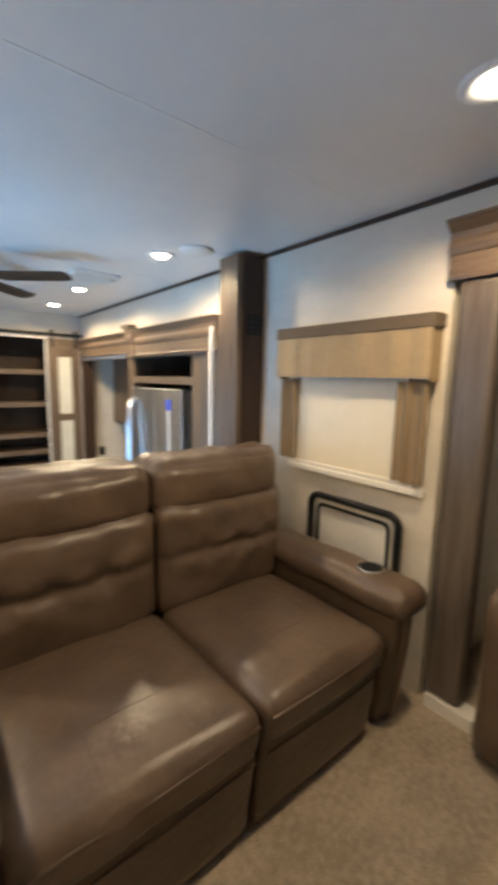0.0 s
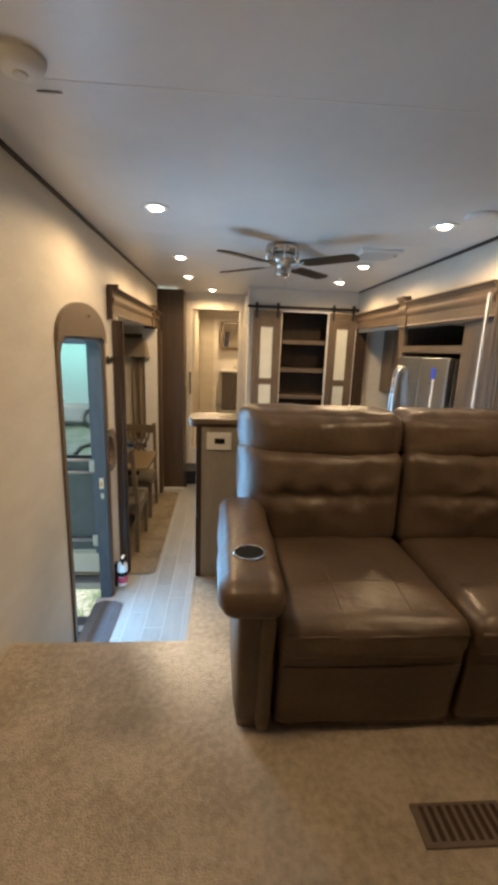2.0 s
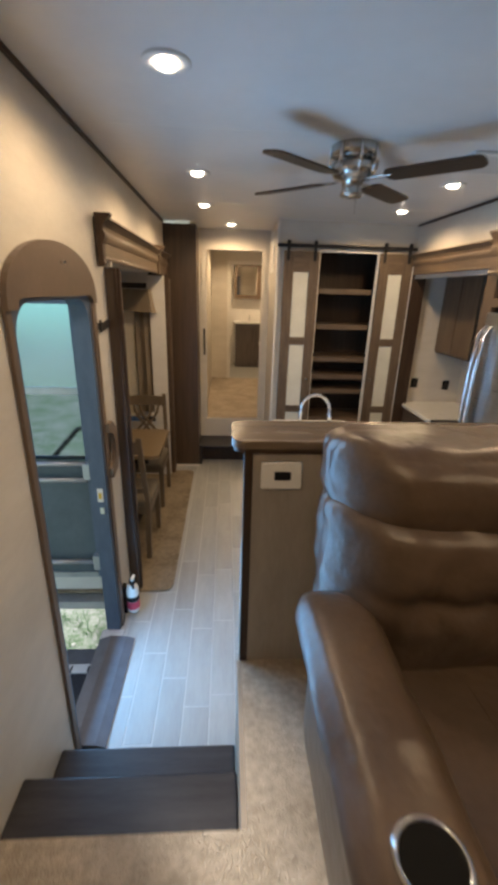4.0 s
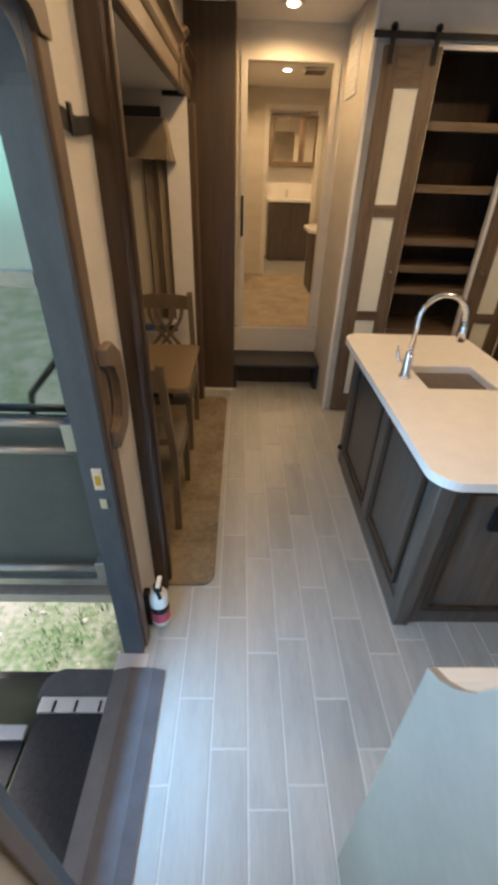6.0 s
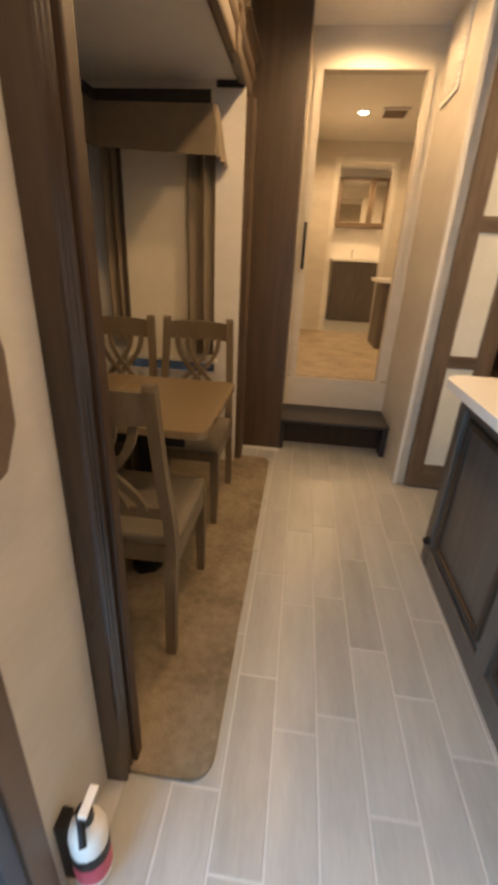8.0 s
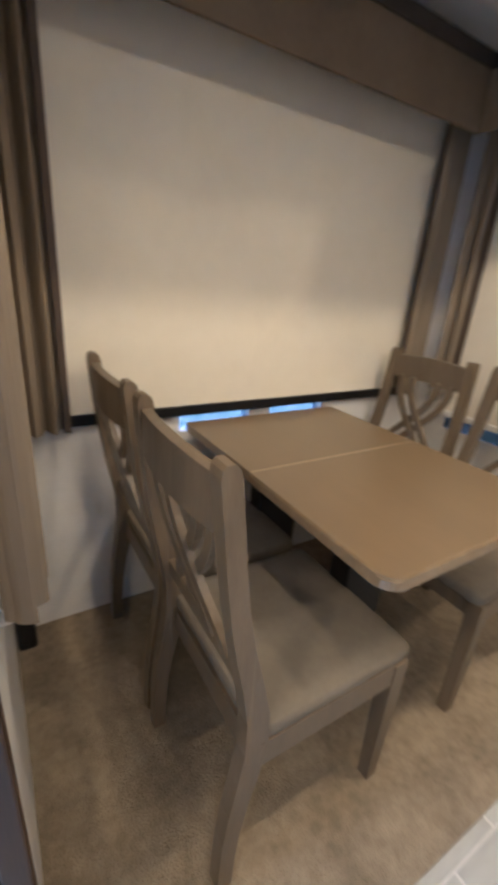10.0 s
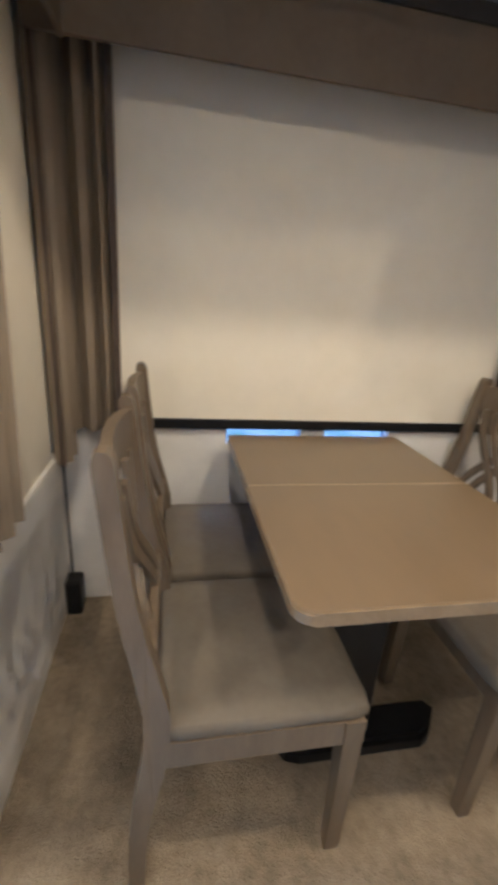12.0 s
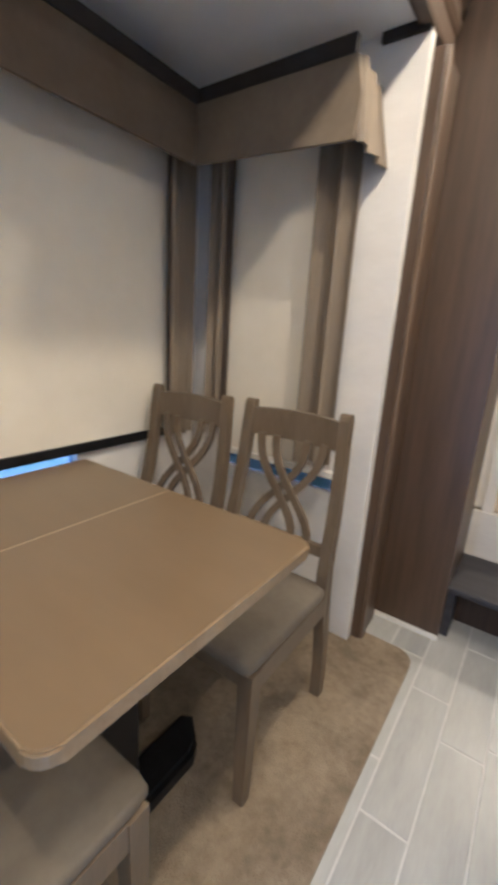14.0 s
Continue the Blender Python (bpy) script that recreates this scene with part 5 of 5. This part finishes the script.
def bent_strip(points, half, thick, ahead=0.0):
    """A flat bent slat through (x, z) points on the chair's curved back."""
    bm = bmesh.new()
    rings = []
    for i, (x, z) in enumerate(points):
        x0, z0 = points[max(i - 1, 0)]
        x1, z1 = points[min(i + 1, len(points) - 1)]
        d = Vector((x1 - x0, z1 - z0)).normalized()
        nx, nz = -d.y * half, d.x * half
        y = back_y(z) + ahead
        rings.append([bm.verts.new((x + a * nx, y + b * thick, z + a * nz)) for a, b in ((-1, -1), (1, -1), (1, 1), (-1, 1))])
    for r0, r1 in zip(rings, rings[1:]):
        for k in range(4):
            bm.faces.new((r0[k], r0[(k + 1) % 4], r1[(k + 1) % 4], r1[k]))
    bm.faces.new(rings[0])
    bm.faces.new(rings[-1][::-1])
    return bm


# crest rail, lower rail and the crossed slats
bm = bmesh.new()
rings = []
for i in range(9):
    u = -1 + 2 * i / 8
    x = u * (W - 0.054)
    y = back_y(0.95) - 0.018 * (1 - u * u)
    rings.append([bm.verts.new((x, y + b * 0.011, z)) for z, b in ((0.885, -1), (0.885, 1), (0.985 - 0.008 * u * u, 1), (0.985 - 0.008 * u * u, -1))])
for r0, r1 in zip(rings, rings[1:]):
    for k in range(4):
        bm.faces.new((r0[k], r0[(k + 1) % 4], r1[(k + 1) % 4], r1[k]))
bm.faces.new(rings[0])
bm.faces.new(rings[-1][::-1])
part("crest_rail", bm, M_CHAIR, ch)
part("lower_rail", box(-W + 0.045, W - 0.045, back_y(0.56) - 0.011, back_y(0.56) + 0.011, 0.545, 0.585, 0.003), M_CHAIR, ch)
for s in (-1, 1):
    for top in (0.118, 0.058):
        pts = []
        for i in range(11):
            k = i / 10
            x = s * (top - 0.176 * (0.5 - 0.5 * math.cos(math.pi * k ** 1.2)))
            pts.append((x, 0.895 - 0.325 * k))
        part("slat", bent_strip(pts, 0.0125, 0.008, 0.005 * s), M_CHAIR, ch)
FL = 0.012
ch.matrix_basis = pose(-1.02, 3.487, FL)
copy_thing(ch, pose(-1.485, 3.49, FL))
copy_thing(ch, pose(-1.035, 4.265, FL, 0, 0, 180))
copy_thing(ch, pose(-1.475, 4.23, FL, 0, 0, 180))

# windows, shades, valances and curtains of the dinette
w2 = thing("window_2", "wide dinette window behind a lowered cream roller shade with a black bar", "window", (-1.76, 3.9, 0.74), kind="structure")
part("shade", box(-1.752, -1.745, 3.10, 4.69, 0.80, 1.90), M_SHADE, w2, "lowered cream roller shade")
part("bottom_bar", box(-1.758, -1.735, 3.09, 4.70, 0.768, 0.805, 0.003), M_BLACK, w2, "black bottom bar of the shade")
part("pane", box(-1.80, -1.795, 3.1, 4.68, 0.70, 1.87), M_GLASS, w2)
w3 = thing("window_3", "narrow window behind a lowered cream shade on the end wall", "window", (-1.3, 4.83, 0.8), kind="structure")
part("shade", box(-1.56, -1.10, 4.812, 4.828, 0.73, 1.95), M_SHADE, w3, "lowered cream roller shade")
part("bottom_bar", box(-1.58, -0.98, 4.797, 4.829, 0.702, 0.728, 0.003), M_TRIMW, w3, "pale bottom bar of the shade")
part("pane", box(-1.56, -1.0, 4.848, 4.853, 0.635, 0.70), M_GLASSD, w3)
w4 = thing("window_4", "narrow window behind a lowered cream shade by the entry", "window", (-1.35, 2.91, 0.68), kind="structure")
part("shade", box(-1.60, -1.10, 2.912, 2.926, 0.70, 1.95), M_SHADE, w4, "lowered cream roller shade")
part("sill", box(-1.66, -1.06, 2.911, 2.94, 0.665, 0.70, 0.003), M_TRIMW, w4)

# one cloth in lit and shaded copies: dark here, lighter on the end
v = thing("valance", "deep brown box valance over the dinette window", "valance", (-1.66, 3.87, 1.8), group="dinette valances")
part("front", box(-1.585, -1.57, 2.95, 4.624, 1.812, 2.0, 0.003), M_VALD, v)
# black band stands in for the dark gap between valance and ceiling
part("top_band", box(-1.60, -1.566, 2.93, 4.64, 2.001, 2.05, 0.003), M_BLACKT, v, "black band painting in the shade gap above the valance")
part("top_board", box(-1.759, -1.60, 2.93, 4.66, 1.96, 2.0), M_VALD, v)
v = thing("valance", "brown box valance with a flared end over the end window", "valance", (-1.25, 4.7, 1.8), group="dinette valances")
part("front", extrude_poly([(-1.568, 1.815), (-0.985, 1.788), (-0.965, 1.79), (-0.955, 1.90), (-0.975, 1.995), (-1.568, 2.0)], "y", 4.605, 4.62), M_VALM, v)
edge = [(-0.974, 4.621), (-0.962, 4.63), (-0.955, 4.65), (-0.966, 4.69), (-0.952, 4.73), (-0.963, 4.77), (-0.95, 4.80), (-0.958, 4.829)]
bm = extrude_poly(edge + [(a - 0.008, b) for a, b in edge[::-1]], "z", 1.786, 1.997)
for vt in bm.verts:
    if vt.co.z < 1.9:
        vt.co.x += 0.016 + 0.006 * math.sin((vt.co.y - 4.6) * 60)
        vt.co.z -= 0.012 * (vt.co.y - 4.6) / 0.22
    else:
        vt.co.x -= 0.03 * (vt.co.y - 4.62) / 0.21
# tan again lighter than the front, for the light on this end
part("return", bm, M_CURT, v, "pleated flared end, painted tan for the lamplight on it")
# the same painted shade gap, over the end valance
part("top_band", box(-1.565, -0.985, 4.61, 4.635, 2.0, 2.05, 0.003), M_BLACKT, v, "black band painting in the shade gap above the valance")
v = thing("valance", "brown box valance over the window by the entry", "valance", (-1.35, 3.02, 1.8), group="dinette valances")
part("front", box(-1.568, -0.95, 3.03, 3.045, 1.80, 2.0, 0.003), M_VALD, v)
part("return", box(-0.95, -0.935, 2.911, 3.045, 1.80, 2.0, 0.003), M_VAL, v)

G = "dinette curtains"


def dinette_curtain(axis, a, b, d0, d1, z0, folds, edge, label, taper=1.0, pivot=None):
    """A hanging panel with a dark edging along one side; edge is 0 for the low side, 1 for the high side."""
    bm = folded(axis, a, b, d0, d1, z0, 1.97, folds)
    top = 1.97 - z0
    pivot = b if pivot is None else pivot
    k = 0 if axis == "x" else 1
    for vt in bm.verts:
        vt.co[k] = pivot + (vt.co[k] - pivot) * (taper + (1 - taper) * (vt.co.z - z0) / top)
    c = solo("curtain", bm, M_CURT, label, "curtain", group=G)
    e0, e1 = (a, a + 0.02) if edge == 0 else (b - 0.02, b)
    mid = (d0 + d1) / 2
    q0, q1 = (mid - 0.002, mid + 0.014) if d1 > d0 else (mid - 0.014, mid + 0.002)
    strip = box(e0, e1, q0, q1, z0 - 0.002, 1.969) if axis == "x" else box(q0, q1, e0, e1, z0 - 0.002, 1.969)
    for vt in strip.verts:
        vt.co[k] = pivot + (vt.co[k] - pivot) * (taper + (1 - taper) * (vt.co.z - z0) / top)
    part("edging", strip, M_CURTD, c, "dark edging")


dinette_curtain("y", 2.97, 3.14, -1.735, -1.672, 0.77, 3, 1, "long brown curtain panel beside the dinette window")
dinette_curtain("y", 4.60, 4.74, -1.73, -1.675, 0.78, 2, 0, "long brown curtain panel beside the dinette window")
dinette_curtain("x", -1.63, -1.52, 4.80, 4.755, 0.83, 2, 1, "long brown curtain panel on the end wall")
dinette_curtain("x", -1.145, -0.99, 4.805, 4.735, 0.76, 2, 0, "long brown curtain panel on the end wall")
dinette_curtain("x", -1.235, -0.89, 2.922, 2.99, 0.745, 3, 0, "long brown curtain panel gathered by the entry", 0.5, -1.02)
dinette_curtain("x", -1.70, -1.58, 2.93, 2.985, 0.68, 2, 1, "long brown curtain panel by the entry")
cw = thing("cord_weight", "black cord weight hanging from the shade cord", "cord weight", (-1.68, 2.94, 0.03))
part("weight", box(-1.735, -1.655, 2.913, 2.972, 0.0125, 0.165, 0.012), M_BLACK, cw)
part("cord", tube([(-1.69, 2.94, 0.16), (-1.69, 2.935, 0.70)], 0.004, 6), M_BLACK, cw)
sw = thing("switch_panel", "black switch panel on the wall by the dinette", "switch", (-0.93, 2.91, 1.2))
part("plate", box(-0.905, -0.86, 2.911, 2.922, 1.15, 1.25, 0.006), M_BLACK, sw)

# ---- outside ----
solo("ground", box(-120, 60, -80, 120, -0.95, -0.85), M_GRASS, "patchy grass and bare dirt beside the vehicle", "ground", kind="structure")
es = thing("entry_steps", "dark fold-out entry step with a silver hinge strip", "entry step", (-1.2, 2.1, -0.85))
part("tread", box(-1.30, -0.985, 1.74, 2.342, -0.20, -0.17, 0.004), M_TREAD, es)
part("end_plate", extrude_poly(round_rect(-1.33, -0.985, 2.409, 2.53, 0.09, 6, (0, 0, 0, 1)), "z", -0.205, -0.176), M_MAT, es, "dark rounded end plate")
part("hinge_strip", box(-1.305, -0.985, 2.345, 2.406, -0.195, -0.166, 0.003), M_ALU, es, "silver hinge strip")
for x in (-1.24, -1.15, -1.05):
    part("slot", box(x - 0.005, x + 0.005, 2.346, 2.39, -0.1665, -0.163), M_BLACK, es)
part("hinge_strip", box(-1.72, -1.43, 2.345, 2.406, -0.435, -0.416, 0.003), M_ALU, es, "silver hinge strip")
part("tread", box(-1.75, -1.42, 1.74, 2.342, -0.45, -0.42, 0.004), M_TREAD, es)
part("strut", box(-1.70, -0.99, 2.50, 2.53, -0.85, -0.20), M_STEP, es)
part("strut", box(-1.70, -0.99, 1.70, 1.73, -0.85, -0.20), M_STEP, es)
hr = thing("handrail", "black bent tube handrail outside the door", "handrail", (-1.75, 1.45, -0.85))
part("rail", tube([(-1.75, 1.45, -0.85), (-1.75, 1.45, 0.45), (-1.72, 1.45, 0.60), (-1.45, 1.45, 0.90), (-1.30, 1.45, 0.95), (-0.95, 1.45, 0.95)], 0.02, 10), M_BLACK, hr, smooth=True)
sh = thing("shed", "long green metal-sided building in the distance", "building", (-40, -40, -0.85))
part("wall", box(-90, 10, -40, -39.5, -0.86, 9.5), M_SHED, sh)
for i in range(60):
    part("rib", box(-90 + i * 1.65, -89.9 + i * 1.65, -39.5, -39.485, -0.86, 9.5), M_SHED, sh)
part("roof", extrude_poly([(-39, 9.5), (-48, 12.0), (-56, 9.5), (-56, 9.3), (-48, 11.8), (-39, 9.3)], "x", -91, 11), M_WHITE, sh)
CX, CY = -5.6, -9.0
car = thing("car", "grey car parked on the grass", "car", (CX, CY, -0.85))
body = [(-2.2, 0.28), (-1.75, 0.24), (1.75, 0.24), (2.2, 0.28), (2.25, 0.75), (1.9, 0.92), (1.0, 1.0), (0.5, 1.42), (-1.2, 1.45), (-1.9, 1.0), (-2.2, 0.85)]
part("body", extrude_poly([(CX + a, -0.85 + b) for a, b in body], "y", CY - 0.8, CY + 0.8), M_CARP, car)
part("windows", extrude_poly([(CX + a, -0.85 + b) for a, b in ((0.85, 1.02), (0.45, 1.37), (-1.15, 1.40), (-1.7, 1.02))], "y", CY + 0.8, CY + 0.81), M_CARW, car)
for a in (-1.35, 1.35):
    bm = lathe([(0.05, 0), (0.33, 0), (0.35, 0.05), (0.35, 0.17), (0.33, 0.22), (0.05, 0.22)], sides=22)
    bm.transform(pose(CX + a, CY + 0.82, -0.85 + 0.35, 90, 0, 0))
    w = part("wheel", bm, M_BLACK, car)
    bm = lathe([(0.03, 0), (0.2, 0.0), (0.21, 0.015), (0.03, 0.03)], sides=16)
    bm.transform(pose(CX + a, CY + 0.85, -0.85 + 0.35, 90, 0, 0))
    part("rim", bm, M_STEEL, w)

# grass tufts near the door
rnd = random.Random(5)
verts, faces = [], []
for i in range(5200):
    gx, gy = rnd.uniform(-5.0, -1.0), rnd.uniform(1.5, 7.0)
    if noise.noise(Vector((gx * 1.3, gy * 1.3, 0))) < -0.05 or (gx > -1.9 and gy < 2.6):
        continue
    for k in range(5):
        a, h = rnd.uniform(0, 6.28), rnd.uniform(0.02, 0.055)
        px, py = gx + rnd.uniform(-0.04, 0.04), gy + rnd.uniform(-0.04, 0.04)
        dx, dy = 0.003 * math.cos(a), 0.003 * math.sin(a)
        n = len(verts)
        verts += [(px - dx, py - dy, -0.851), (px + dx, py + dy, -0.851), (px + 2 * dy, py - 2 * dx, -0.85 + h)]
        faces.append((n, n + 1, n + 2))
me = bpy.data.meshes.new("grass")
me.from_pydata(verts, [], faces)
me.materials.append(M_BLADE)
tagged(new("grass", me), "sparse short green grass tufts on dirt", "grass", kind="stuff")

# pale pebbles scattered in the dirt
bm = bmesh.new()
for i in range(260):
    gx, gy, r = rnd.uniform(-4.2, -1.1), rnd.uniform(2.6, 6.0), rnd.uniform(0.008, 0.028)
    bmesh.ops.create_icosphere(bm, subdivisions=1, radius=r, matrix=Matrix.Translation((gx, gy, -0.85)) @ Matrix.Diagonal((1.0, rnd.uniform(0.6, 1.2), 0.5, 1.0)))
part_me = bpy.data.meshes.new("pebbles")
bm.to_mesh(part_me)
bm.free()
part_me.materials.append(M_STONE)
tagged(new("pebbles", part_me), "pale pebbles scattered on the dirt by the entry", "pebbles", kind="stuff")

# ---- floor tiles ----
PX, PY, GAP = 0.132, 0.525, 0.0065
tile_meshes = {}


def tile(x0, x1, y0, y1):
    w, d = round(x1 - x0, 3), round(y1 - y0, 3)
    if (w, d) not in tile_meshes:
        me = bpy.data.meshes.new("tile")
        bm = box(0, w, 0, d, -0.006, 0.0)
        bmesh.ops.bevel(bm, geom=[e for e in bm.edges if all(v.co.z > -0.001 for v in e.verts)], offset=0.0012, segments=1, affect="EDGES")
        bmesh.ops.recalc_face_normals(bm, faces=bm.faces[:])
        bm.to_mesh(me)
        bm.free()
        me.materials.append(M_TILE)
        tile_meshes[(w, d)] = me
    ob = new("tile", tile_meshes[(w, d)])
    ob.parent = floor
    ob.location = (x0, y0, 0.0)


for i in range(-4, 19):
    x0, x1 = max(XL, -0.305 + i * PX), min(2.3, -0.305 + (i + 1) * PX)
    if x1 - x0 < 0.03:
        continue
    ys = [2.045, 2.32, 2.15, 1.98][i % 4]
    y = ys - 2 * PY
    while y < 5.5:
        a, b = max(1.625, y), min(5.5, y + PY)
        if b - a > 0.03:
            tile(x0 + GAP / 2, x1 - GAP / 2, a + GAP / 2, b - GAP / 2)
        y += PY
